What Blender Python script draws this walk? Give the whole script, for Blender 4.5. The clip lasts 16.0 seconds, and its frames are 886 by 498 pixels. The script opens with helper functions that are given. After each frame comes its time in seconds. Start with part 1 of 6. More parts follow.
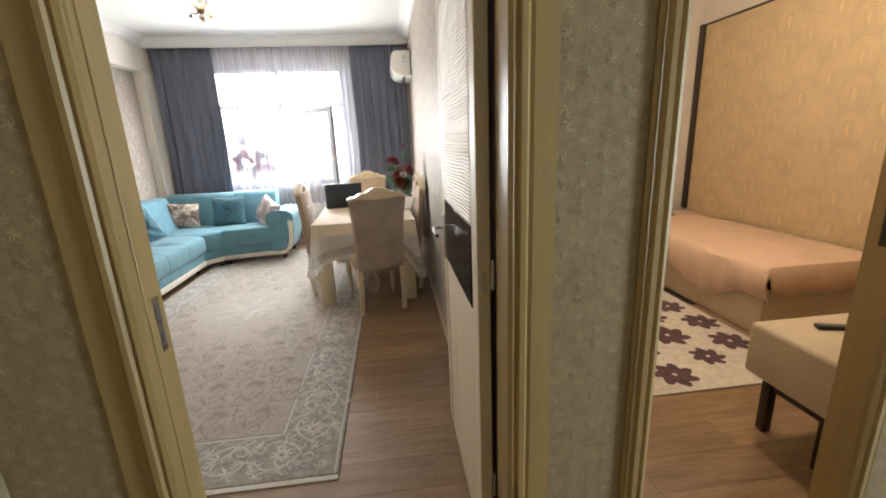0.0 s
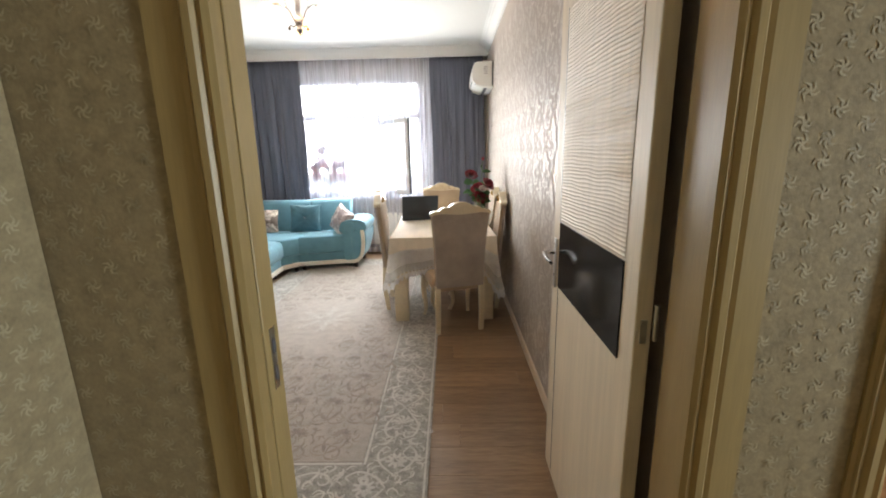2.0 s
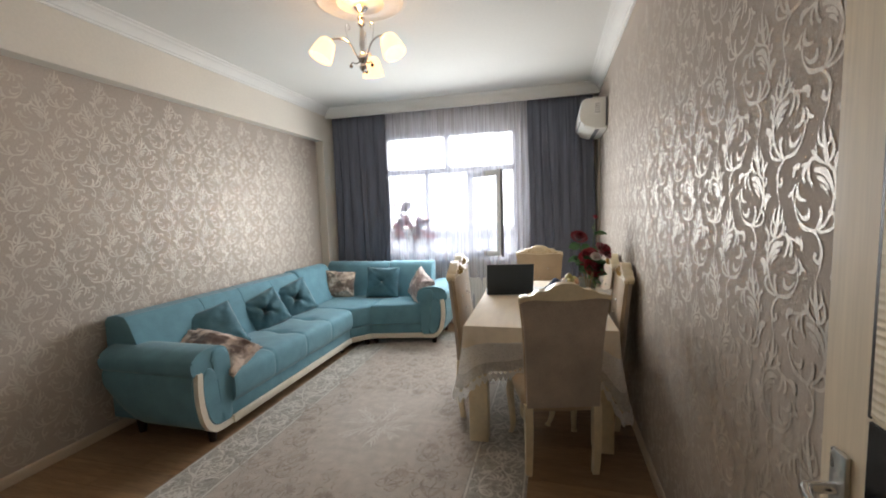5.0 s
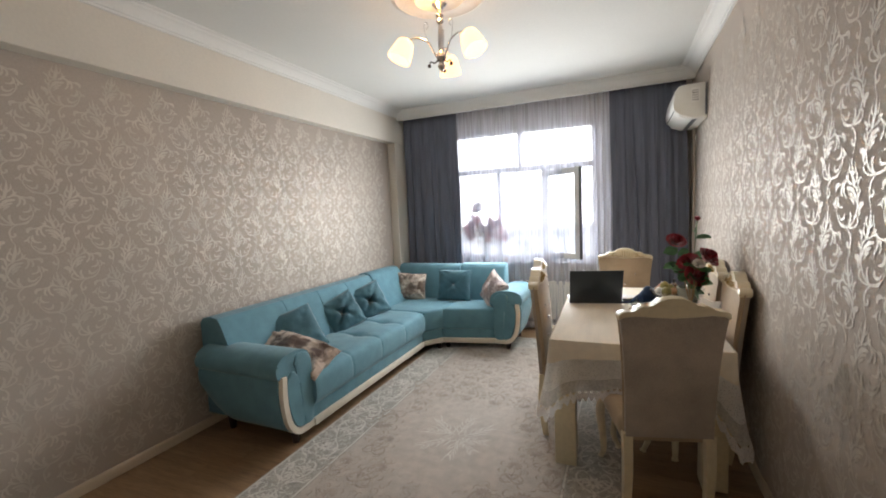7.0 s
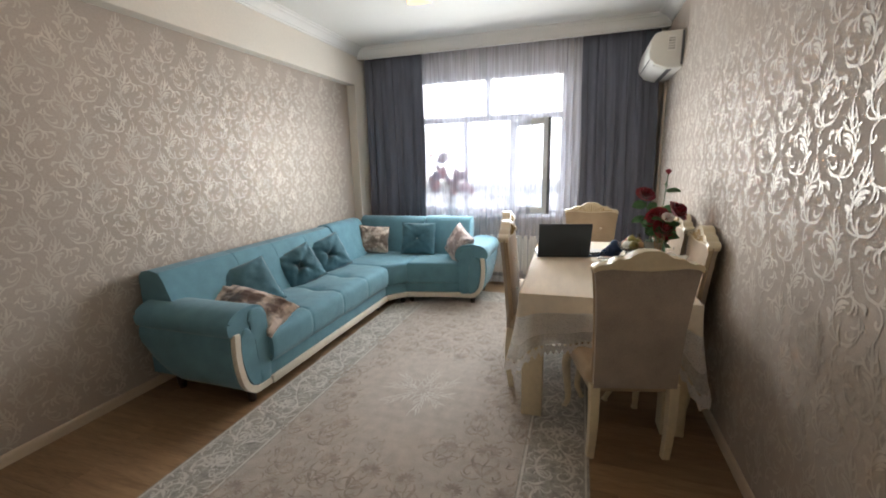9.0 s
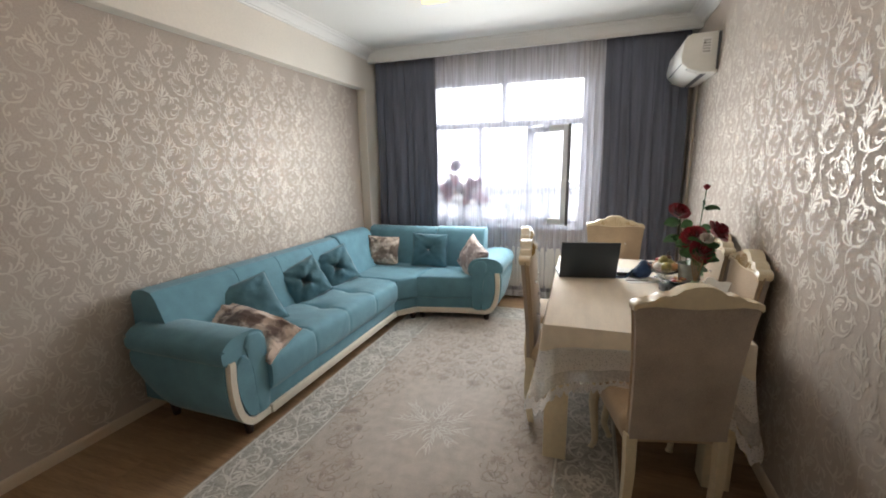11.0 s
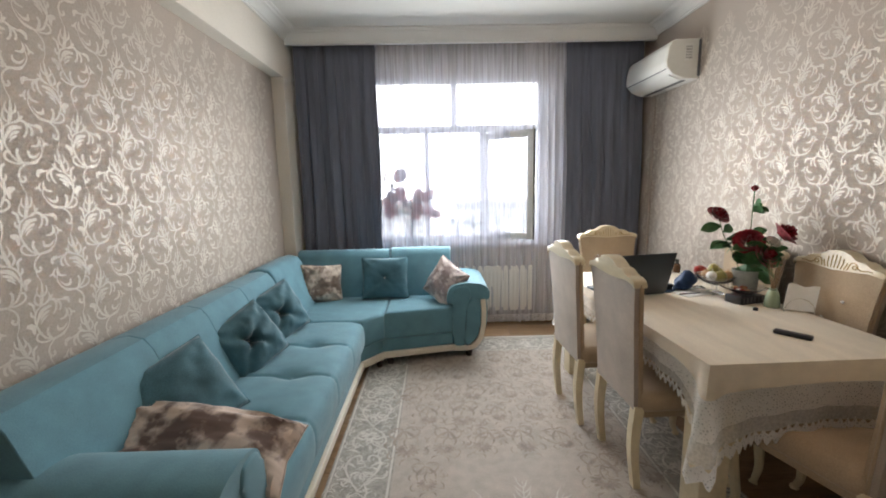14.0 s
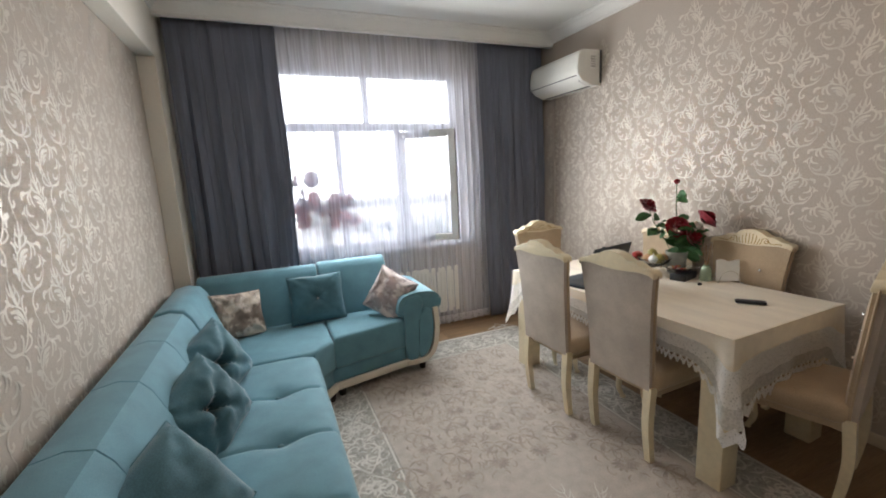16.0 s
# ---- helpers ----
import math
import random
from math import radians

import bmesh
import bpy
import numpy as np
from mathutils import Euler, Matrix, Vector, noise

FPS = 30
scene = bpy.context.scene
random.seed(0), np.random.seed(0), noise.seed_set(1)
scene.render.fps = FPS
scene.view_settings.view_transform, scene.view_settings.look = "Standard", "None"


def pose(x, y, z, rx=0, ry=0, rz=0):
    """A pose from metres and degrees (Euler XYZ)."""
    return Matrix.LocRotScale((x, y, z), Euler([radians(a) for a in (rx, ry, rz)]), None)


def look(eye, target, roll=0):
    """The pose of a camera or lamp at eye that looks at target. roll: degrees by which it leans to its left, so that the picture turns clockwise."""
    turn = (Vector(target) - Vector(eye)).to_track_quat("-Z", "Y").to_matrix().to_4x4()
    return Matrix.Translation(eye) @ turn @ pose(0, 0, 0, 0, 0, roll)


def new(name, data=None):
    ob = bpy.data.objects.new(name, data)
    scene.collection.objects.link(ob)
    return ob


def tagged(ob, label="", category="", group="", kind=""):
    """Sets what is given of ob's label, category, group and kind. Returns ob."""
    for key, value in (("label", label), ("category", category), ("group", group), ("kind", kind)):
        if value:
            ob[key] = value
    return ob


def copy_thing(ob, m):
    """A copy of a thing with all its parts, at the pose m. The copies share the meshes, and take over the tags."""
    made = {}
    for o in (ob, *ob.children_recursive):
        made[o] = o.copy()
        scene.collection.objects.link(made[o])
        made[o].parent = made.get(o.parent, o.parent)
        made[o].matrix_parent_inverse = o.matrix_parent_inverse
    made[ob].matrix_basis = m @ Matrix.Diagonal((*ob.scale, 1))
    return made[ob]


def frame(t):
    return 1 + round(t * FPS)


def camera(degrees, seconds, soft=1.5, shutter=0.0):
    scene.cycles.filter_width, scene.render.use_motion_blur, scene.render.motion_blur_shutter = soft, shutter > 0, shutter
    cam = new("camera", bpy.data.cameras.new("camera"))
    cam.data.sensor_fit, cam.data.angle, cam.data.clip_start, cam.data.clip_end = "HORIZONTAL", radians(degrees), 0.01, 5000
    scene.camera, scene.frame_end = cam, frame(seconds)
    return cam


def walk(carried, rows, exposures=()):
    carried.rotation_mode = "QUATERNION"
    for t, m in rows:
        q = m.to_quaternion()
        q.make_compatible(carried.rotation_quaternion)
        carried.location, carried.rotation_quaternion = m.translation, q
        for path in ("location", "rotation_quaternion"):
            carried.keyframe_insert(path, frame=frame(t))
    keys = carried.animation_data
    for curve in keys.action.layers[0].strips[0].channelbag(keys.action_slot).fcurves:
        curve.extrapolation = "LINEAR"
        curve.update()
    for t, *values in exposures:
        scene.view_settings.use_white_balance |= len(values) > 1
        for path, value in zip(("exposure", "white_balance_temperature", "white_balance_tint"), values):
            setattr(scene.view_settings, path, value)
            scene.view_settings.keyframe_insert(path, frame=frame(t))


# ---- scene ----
cam = camera(93.8, 16.0, soft=1.9)
PATH = [
    (0, (0.347, -0.262, 1.44), (0.566, 1.661, 0.935), -2.3),
    (0.5, (0.283, -0.196, 1.442), (0.1, 1.739, 0.972), -2.3),
    (1, (0.207, -0.17, 1.455), (0.121, 1.771, 0.983), -0.8),
    (1.5, (0.142, -0.129, 1.456), (0.16, 1.812, 0.977), -0.6),
    (2, (0.137, -0.055, 1.456), (0.097, 1.895, 1.011), -1.2),
    (2.5, (0.194, 0.169, 1.447), (0.066, 2.132, 1.09), -1.4),
    (3, (0.233, 0.39, 1.473), (0.071, 2.357, 1.146), -1.8),
    (3.5, (0.118, 0.514, 1.536), (0.093, 2.485, 1.2), -1.3),
    (4, (0.127, 0.698, 1.473), (0.395, 2.642, 1.087), 0.3),
    (4.5, (0.109, 0.817, 1.48), (-0.062, 2.798, 1.259), -1.3),
    (5, (0.153, 0.914, 1.49), (-0.357, 2.839, 1.305), -1.8),
    (5.2, (0.134, 0.93, 1.495), (-0.495, 2.821, 1.317), -1.5),
    (7.3, (0.006, 1.025, 1.539), (-0.793, 2.849, 1.35), -2.6),
    (7.5, (0.005, 1.029, 1.529), (-0.764, 2.864, 1.325), -2.6),
    (8, (-0.034, 1.022, 1.526), (-0.715, 2.881, 1.242), -1.8),
    (8.5, (-0.055, 1.067, 1.512), (-0.673, 2.935, 1.15), -1.7),
    (9, (-0.086, 1.145, 1.489), (-0.704, 3.004, 1.085), -1.2),
    (11.3, (-0.241, 1.379, 1.561), (-0.907, 3.223, 1.167), -0.8),
    (11.5, (-0.297, 1.387, 1.541), (-0.969, 3.225, 1.129), -1.0),
    (12, (-0.503, 1.514, 1.491), (-1.23, 3.327, 1.062), -3.0),
    (12.5, (-0.716, 1.684, 1.475), (-1.415, 3.52, 1.104), -1.0),
    (13, (-0.958, 1.718, 1.477), (-1.355, 3.632, 1.053), 0.2),
    (13.5, (-1.179, 1.756, 1.467), (-1.352, 3.704, 1.049), -0.3),
    (14, (-1.396, 1.93, 1.462), (-1.367, 3.906, 1.153), -1.1),
    (14.5, (-1.661, 2.028, 1.501), (-1.383, 3.995, 1.271), -0.6),
    (15, (-1.899, 2.024, 1.498), (-1.407, 3.948, 1.261), -0.2),
    (15.5, (-2.027, 2.172, 1.483), (-1.402, 4.05, 1.195), -1.6),
    (16, (-2.143, 2.311, 1.523), (-1.391, 4.132, 1.178), -3.0),
]
walk(cam, [(t, look(eye, target, roll)) for t, eye, target, roll in PATH],
     exposures=[(0.0, 0.88), (2.2, 0.84), (3.2, 0.22), (4.2, 0.16), (5.0, 0.04), (9.0, 0.10), (12.5, 0.08), (14.0, -0.02), (16.0, -0.12)])


# ---- world, sun and large lights ----
world = bpy.data.worlds.new("world")
scene.world = world
world.use_nodes = True
wn = world.node_tree
sky = wn.nodes.new("ShaderNodeTexSky")
sky.sky_type, sky.sun_disc = "NISHITA", False
sky.sun_elevation, sky.sun_rotation = radians(52.7), radians(209)
wn.nodes["Background"].inputs["Strength"].default_value = 0.15
wn.links.new(sky.outputs[0], wn.nodes["Background"].inputs["Color"])


def lamp(name, kind, m, energy, colour, size=0.1, size_y=None, spread=180):
    d = bpy.data.lights.new(name, kind)
    d.energy, d.color = energy, colour
    if kind == "AREA":
        d.shape, d.size, d.size_y = "RECTANGLE", size, size_y or size
        d.spread = radians(spread)
    elif kind == "SUN":
        d.angle = size
    else:
        d.shadow_soft_size = size
    ob = new(name, d)
    ob.matrix_world = m
    return ob


lamp("sun", "SUN", look((0, 0, 10), (2.2, 4.0, 4.0)), 5.0, (1.0, 0.95, 0.88), radians(0.5))
lamp("window_daylight", "AREA", look((-1.04, 5.90, 1.48), (-1.08, 1.2, 0.85)), 66.0, (0.965, 0.98, 0.985), 1.78, 1.20, 180)
# added cool fill from the unseen hall end, brightens the left hall wall
lamp("hall_end_fill", "AREA", look((4.02, -0.55, 1.25), (0.0, -0.55, 1.25)), 25.0, (0.87, 0.98, 1.0), 0.8, 1.8, 110)
# added warm fill for the hall, from no visible lamp
lamp("hall_fill", "POINT", pose(1.5, -0.9, 2.45), 1.9, (1.0, 0.85, 0.62), 0.10)
lamp("chandelier_bulb", "POINT", pose(-1.03, 3.44, 2.74), 3.4, (1.0, 0.50, 0.16), 0.03)
# added warm fill for the bedroom, likewise without a visible lamp
lamp("bedroom_fill", "POINT", pose(2.2, 2.3, 2.45), 40.0, (1.0, 0.80, 0.60), 0.10)

# ---- materials ----


def material(name, base, rough=0.6, var=0.12, scale=6.0, fine=90.0, bump=0.15, metal=0.0, sheen=0.0, spec=0.5, stretch=(1, 1, 1),
             per_piece=0.0, sharp=False, transmission=0.0, emit=0.0, coat=0.0, dist=0.003, second=None):
    """Principled surface with broad and fine variation of colour, roughness and relief."""
    m = bpy.data.materials.new(name)
    m.use_nodes = True
    nt = m.node_tree
    b = nt.nodes["Principled BSDF"]
    link = nt.links.new
    tc = nt.nodes.new("ShaderNodeTexCoord")
    mp = nt.nodes.new("ShaderNodeMapping")
    mp.inputs["Scale"].default_value = stretch
    link(tc.outputs["Object"], mp.inputs["Vector"])
    vec = mp.outputs[0]
    info = None
    if per_piece:
        info = nt.nodes.new("ShaderNodeObjectInfo")
        mul = nt.nodes.new("ShaderNodeVectorMath")
        mul.operation = "MULTIPLY_ADD"
        mul.inputs[0].default_value = (1, 1, 1)
        comb = nt.nodes.new("ShaderNodeCombineXYZ")
        up = nt.nodes.new("ShaderNodeMath")
        up.operation = "MULTIPLY"
        up.inputs[1].default_value = 37.0
        link(info.outputs["Random"], up.inputs[0])
        for k in range(3):
            link(up.outputs[0], comb.inputs[k])
        add = nt.nodes.new("ShaderNodeVectorMath")
        add.operation = "ADD"
        link(vec, add.inputs[0])
        link(comb.outputs[0], add.inputs[1])
        vec = add.outputs[0]
    n1 = nt.nodes.new("ShaderNodeTexNoise")
    n1.inputs["Scale"].default_value, n1.inputs["Detail"].default_value = scale, 4.0
    n2 = nt.nodes.new("ShaderNodeTexNoise")
    n2.inputs["Scale"].default_value, n2.inputs["Detail"].default_value = fine, 3.0
    link(vec, n1.inputs["Vector"])
    link(vec, n2.inputs["Vector"])
    mixf = nt.nodes.new("ShaderNodeMath")
    mixf.operation = "MULTIPLY_ADD"
    mixf.inputs[1].default_value = 0.55
    half = nt.nodes.new("ShaderNodeMath")
    half.operation = "MULTIPLY"
    half.inputs[1].default_value = 0.45
    link(n2.outputs["Fac"], half.inputs[0])
    link(n1.outputs["Fac"], mixf.inputs[0])
    link(half.outputs[0], mixf.inputs[2])
    ramp = nt.nodes.new("ShaderNodeValToRGB")
    lo = second or [max(0.0, c * (1 - 2 * var)) for c in base]
    hi = [min(1.0, c * (1 + 2 * var)) for c in base] if not second else base
    ramp.color_ramp.elements[0].position, ramp.color_ramp.elements[1].position = 0.3, 0.7
    ramp.color_ramp.elements[0].color, ramp.color_ramp.elements[1].color = (*lo, 1), (*hi, 1)
    if sharp:
        mixf.inputs[1].default_value, half.inputs[1].default_value = 0.85, 0.15
        ramp.color_ramp.elements[0].position, ramp.color_ramp.elements[1].position = 0.45, 0.56
    link(mixf.outputs[0], ramp.inputs[0])
    colour = ramp.outputs[0]
    if per_piece:
        hsv = nt.nodes.new("ShaderNodeHueSaturation")
        mr = nt.nodes.new("ShaderNodeMapRange")
        mr.inputs["To Min"].default_value, mr.inputs["To Max"].default_value = 1 - per_piece, 1 + per_piece
        link(info.outputs["Random"], mr.inputs["Value"])
        link(mr.outputs[0], hsv.inputs["Value"])
        link(colour, hsv.inputs["Color"])
        colour = hsv.outputs[0]
    link(colour, b.inputs["Base Color"])
    rr = nt.nodes.new("ShaderNodeMapRange")
    rr.inputs["To Min"].default_value, rr.inputs["To Max"].default_value = max(0.02, rough - 0.08), min(1.0, rough + 0.08)
    link(n1.outputs["Fac"], rr.inputs["Value"])
    link(rr.outputs[0], b.inputs["Roughness"])
    b.inputs["Metallic"].default_value = metal
    b.inputs["Specular IOR Level"].default_value = spec
    b.inputs["Sheen Weight"].default_value = sheen
    b.inputs["Sheen Roughness"].default_value = 0.4
    b.inputs["Transmission Weight"].default_value = transmission
    b.inputs["Coat Weight"].default_value = coat
    if emit:
        b.inputs["Emission Color"].default_value = (*base, 1)
        b.inputs["Emission Strength"].default_value = emit
    if bump:
        bp = nt.nodes.new("ShaderNodeBump")
        bp.inputs["Strength"].default_value, bp.inputs["Distance"].default_value = bump, dist
        link(n2.outputs["Fac"], bp.inputs["Height"])
        link(bp.outputs[0], b.inputs["Normal"])
    return m


def sheer_material(name, base, through_share, weave):
    """Thin cloth: part of the light goes straight through, part glows through it."""
    m = bpy.data.materials.new(name)
    m.use_nodes = True
    nt = m.node_tree
    out = nt.nodes["Material Output"]
    nt.nodes.remove(nt.nodes["Principled BSDF"])
    tr, tl, df = (nt.nodes.new("ShaderNodeBsdf" + k) for k in ("Transparent", "Translucent", "Diffuse"))
    for n in (tl, df):
        n.inputs["Color"].default_value = (*base, 1)
    a, c = nt.nodes.new("ShaderNodeMixShader"), nt.nodes.new("ShaderNodeMixShader")
    a.inputs[0].default_value = 0.5 if weave < 100 else 0.24
    nt.links.new(tl.outputs[0], a.inputs[1])
    nt.links.new(df.outputs[0], a.inputs[2])
    tc, no, mr = nt.nodes.new("ShaderNodeTexCoord"), nt.nodes.new("ShaderNodeTexNoise"), nt.nodes.new("ShaderNodeMapRange")
    no.inputs["Scale"].default_value = weave
    mr.inputs["From Min"].default_value, mr.inputs["From Max"].default_value = 0.35, 0.65
    mr.inputs["To Min"].default_value, mr.inputs["To Max"].default_value = 1 - through_share - 0.1, 1 - through_share + 0.1
    fall = nt.nodes.new("ShaderNodeMapping")
    fall.inputs["Scale"].default_value = (1, 1, 1) if weave < 100 else (0.14, 0.14, 0.004)
    nt.links.new(tc.outputs["Object"], fall.inputs["Vector"])
    nt.links.new(fall.outputs[0], no.inputs["Vector"])
    nt.links.new(no.outputs["Fac"], mr.inputs["Value"])
    nt.links.new(mr.outputs[0], c.inputs[0])
    nt.links.new(tr.outputs[0], c.inputs[1])
    nt.links.new(a.outputs[0], c.inputs[2])
    nt.links.new(c.outputs[0], out.inputs["Surface"])
    return m


def lace_material(name, base, scale, solid):
    """Openwork cloth: threads round many small holes."""
    m = sheer_material(name, base, 0.3, 40)
    nt = m.node_tree
    mix = [n for n in nt.nodes if n.type == "MIX_SHADER"][1]
    vo, mr, tc = nt.nodes.new("ShaderNodeTexVoronoi"), nt.nodes.new("ShaderNodeMapRange"), nt.nodes.new("ShaderNodeTexCoord")
    vo.feature = "DISTANCE_TO_EDGE"
    vo.inputs["Scale"].default_value = scale
    mr.inputs["From Min"].default_value, mr.inputs["From Max"].default_value = solid, solid * 1.4
    mr.inputs["To Min"].default_value, mr.inputs["To Max"].default_value = 1.0, 0.62
    nt.links.new(tc.outputs["Object"], vo.inputs["Vector"])
    nt.links.new(vo.outputs["Distance"], mr.inputs["Value"])
    nt.links.new(mr.outputs[0], mix.inputs[0])
    return m


def pane_material(name):
    m = bpy.data.materials.new(name)
    m.use_nodes = True
    nt = m.node_tree
    nt.nodes.remove(nt.nodes["Principled BSDF"])
    tr, gl, mx = (nt.nodes.new(k) for k in ("ShaderNodeBsdfTransparent", "ShaderNodeBsdfGlossy", "ShaderNodeMixShader"))
    gl.inputs["Roughness"].default_value = 0.03
    mx.inputs[0].default_value = 0.06
    nt.links.new(tr.outputs[0], mx.inputs[1])
    nt.links.new(gl.outputs[0], mx.inputs[2])
    nt.links.new(mx.outputs[0], nt.nodes["Material Output"].inputs["Surface"])
    return m


M_PLASTER = material("cream_paint", (0.74, 0.69, 0.61), 0.75, 0.03, 2.0, 60, 0.05)
M_CEIL = material("ceiling_paint", (0.76, 0.755, 0.72), 0.8, 0.02, 1.5, 50, 0.04)
M_CORNICE = material("white_gypsum", (0.82, 0.81, 0.78), 0.7, 0.02, 3.0, 80, 0.05)
M_PAPER = material("taupe_wallpaper", (0.474, 0.412, 0.356), 0.75, 0.07, 1.3, 160, 0.35, spec=0.14, dist=0.002)
M_PEARL = material("pearl_print", (0.595, 0.54, 0.472), 0.47, 0.10, 7.0, 220, 0.3, metal=0.24, dist=0.001)
M_HALLPAPER = material("olive_wallpaper", (0.335, 0.265, 0.160), 0.68, 0.13, 26.0, 110, 0.22, spec=0.25, dist=0.003)
M_HALLPRINT = material("olive_print", (0.42, 0.345, 0.22), 0.6, 0.15, 20.0, 150, 0.4, metal=0.05)
M_GOLDPAPER = material("gold_wallpaper", (0.58, 0.45, 0.27), 0.5, 0.10, 5.0, 90, 0.4)
M_GOLDPRINT = material("gold_print", (0.72, 0.56, 0.33), 0.4, 0.06, 9.0, 90, 0.3, metal=0.3)
M_DARKTRIM = material("dark_wood", (0.035, 0.022, 0.016), 0.4, 0.2, 9.0, 60, 0.1, stretch=(1, 1, 0.2))
M_PLANK = material("oak_laminate", (0.375, 0.243, 0.137), 0.33, 0.12, 2.4, 14.0, 0.06, stretch=(1.0, 9.0, 1.0), per_piece=0.14,
                   second=(0.175, 0.102, 0.052), spec=0.5)
M_GAP = material("floor_joint", (0.05, 0.035, 0.025), 0.9, 0.1)
M_CASING = material("ochre_door_casing", (0.37, 0.268, 0.118), 0.38, 0.06, 3.0, 30, 0.05, stretch=(8, 8, 0.5))
M_DOOR = material("cream_door_laminate", (0.72, 0.62, 0.47), 0.54, 0.06, 2.0, 12, 0.05, stretch=(6, 14, 0.6), spec=0.35)
M_BLACK = material("black_glass", (0.008, 0.009, 0.011), 0.10, 0.1, 3.0, 20, 0.0, spec=0.15)
M_CHROME = material("chrome", (0.72, 0.72, 0.73), 0.16, 0.03, 12.0, 90, 0.03, metal=1.0)
M_STEEL = material("brushed_steel", (0.55, 0.54, 0.52), 0.30, 0.06, 20.0, 120, 0.05, metal=1.0)
M_SKIRT = material("cream_baseboard", (0.60, 0.50, 0.38), 0.45, 0.06, 3.0, 40, 0.05, stretch=(1, 1, 6))
M_TEAL = material("teal_velvet", (0.129, 0.271, 0.333), 0.75, 0.10, 9.0, 260, 0.5, sheen=0.25, spec=0.2, dist=0.002)
M_TEALP = material("teal_pillow_velvet", (0.074, 0.168, 0.21), 0.75, 0.20, 7.0, 240, 0.35, sheen=0.4, spec=0.2, dist=0.002)
M_TRIM = material("cream_lacquer_trim", (0.72, 0.66, 0.55), 0.35, 0.05, 6.0, 60, 0.05)
M_FOOT = material("dark_wood_foot", (0.03, 0.014, 0.012), 0.4, 0.2, 9.0, 60, 0.1)
M_FLORAL = material("bronze_floral_satin", (0.64, 0.52, 0.44), 0.42, 0.3, 9.0, 30, 0.2, sheen=0.2, second=(0.15, 0.095, 0.08), sharp=True)
M_FLORAL2 = material("grey_floral_satin", (0.56, 0.48, 0.40), 0.5, 0.3, 9.0, 34, 0.2, sheen=0.2, second=(0.17, 0.125, 0.10), sharp=True)
M_PINKSATIN = material("pink_floral_satin", (0.66, 0.56, 0.53), 0.45, 0.3, 10.0, 40, 0.2, sheen=0.2, second=(0.36, 0.28, 0.27), sharp=True)
M_CRYSTAL = material("crystal", (0.85, 0.87, 0.9), 0.05, 0.02, 9, 9, 0.0, metal=0.8)
M_VELVET = material("beige_velvet", (0.45, 0.345, 0.235), 0.7, 0.14, 4.0, 230, 0.35, sheen=0.35, spec=0.2, dist=0.002)
M_VELVETB = material("grey_beige_velvet_back", (0.42, 0.355, 0.30), 0.7, 0.13, 7.0, 230, 0.35, sheen=0.3, spec=0.2, dist=0.002)
M_LACQ = material("cream_lacquer_wood", (0.74, 0.64, 0.45), 0.35, 0.05, 5.0, 40, 0.05, coat=0.2)
M_GILT = material("gilt_line", (0.36, 0.22, 0.06), 0.4, 0.1, 9.0, 60, 0.1, metal=0.5)
M_CLOTH = material("ivory_tablecloth", (0.90, 0.81, 0.68), 0.7, 0.06, 5.0, 130, 0.4, stretch=(3, 0.6, 3), sheen=0.1)
M_LACE = lace_material("white_lace", (0.96, 0.95, 0.94), 95.0, 0.22)
M_VOILE = sheer_material("white_voile", (0.90, 0.89, 0.87), 0.28, 90)
M_DRAPE = material("grey_drape", (0.150, 0.163, 0.213), 0.85, 0.15, 3.0, 200, 0.3, sheen=0.25, stretch=(5, 5, 0.5))
M_SHEER = sheer_material("white_sheer", (0.86, 0.88, 1.0), 0.45, 400)
M_HEM = lace_material("sheer_hem_lace", (0.88, 0.88, 0.93), 40.0, 0.2)
M_UPVC = material("white_window_frame", (0.80, 0.80, 0.80), 0.35, 0.03, 4.0, 50, 0.02)
M_GASKET = material("grey_gasket", (0.12, 0.12, 0.13), 0.6, 0.1)
M_WHITEPL = material("white_plastic", (0.80, 0.79, 0.74), 0.35, 0.02, 4.0, 40, 0.02)
M_DARKPL = material("dark_plastic", (0.02, 0.022, 0.026), 0.42, 0.15, 10, 120, 0.1)
M_LAPTOP = material("slate_laptop_shell", (0.022, 0.035, 0.05), 0.38, 0.1, 6, 150, 0.05)
M_RUG = material("silver_rug_pile", (0.435, 0.385, 0.338), 0.72, 0.10, 16.0, 170, 0.7, sheen=0.35, spec=0.35, dist=0.005)
M_RUGB = material("grey_rug_border_pile", (0.345, 0.328, 0.292), 0.75, 0.22, 34.0, 170, 0.7, sheen=0.35, spec=0.35, dist=0.005)
M_RUGL = material("light_rug_figure", (0.575, 0.55, 0.505), 0.62, 0.10, 20.0, 170, 0.6, sheen=0.4, spec=0.4, dist=0.005)
M_RUGD = material("taupe_rug_figure", (0.35, 0.298, 0.255), 0.8, 0.2, 20.0, 170, 0.8, sheen=0.25, spec=0.25, dist=0.005)
M_FRINGE = material("white_rug_fringe", (0.72, 0.70, 0.66), 0.9, 0.08, 40.0, 170, 0.6)
M_ROSE = material("dark_red_petals", (0.24, 0.006, 0.02), 0.6, 0.3, 30.0, 120, 0.2, sheen=0.3)
M_WHITEPETAL = material("white_petals", (0.75, 0.72, 0.66), 0.6, 0.08, 30.0, 120, 0.2)
M_LEAF = material("rose_leaf", (0.05, 0.145, 0.05), 0.45, 0.25, 30.0, 90, 0.2)
M_STEM = material("rose_stem", (0.06, 0.11, 0.04), 0.55, 0.2, 20, 90, 0.1)
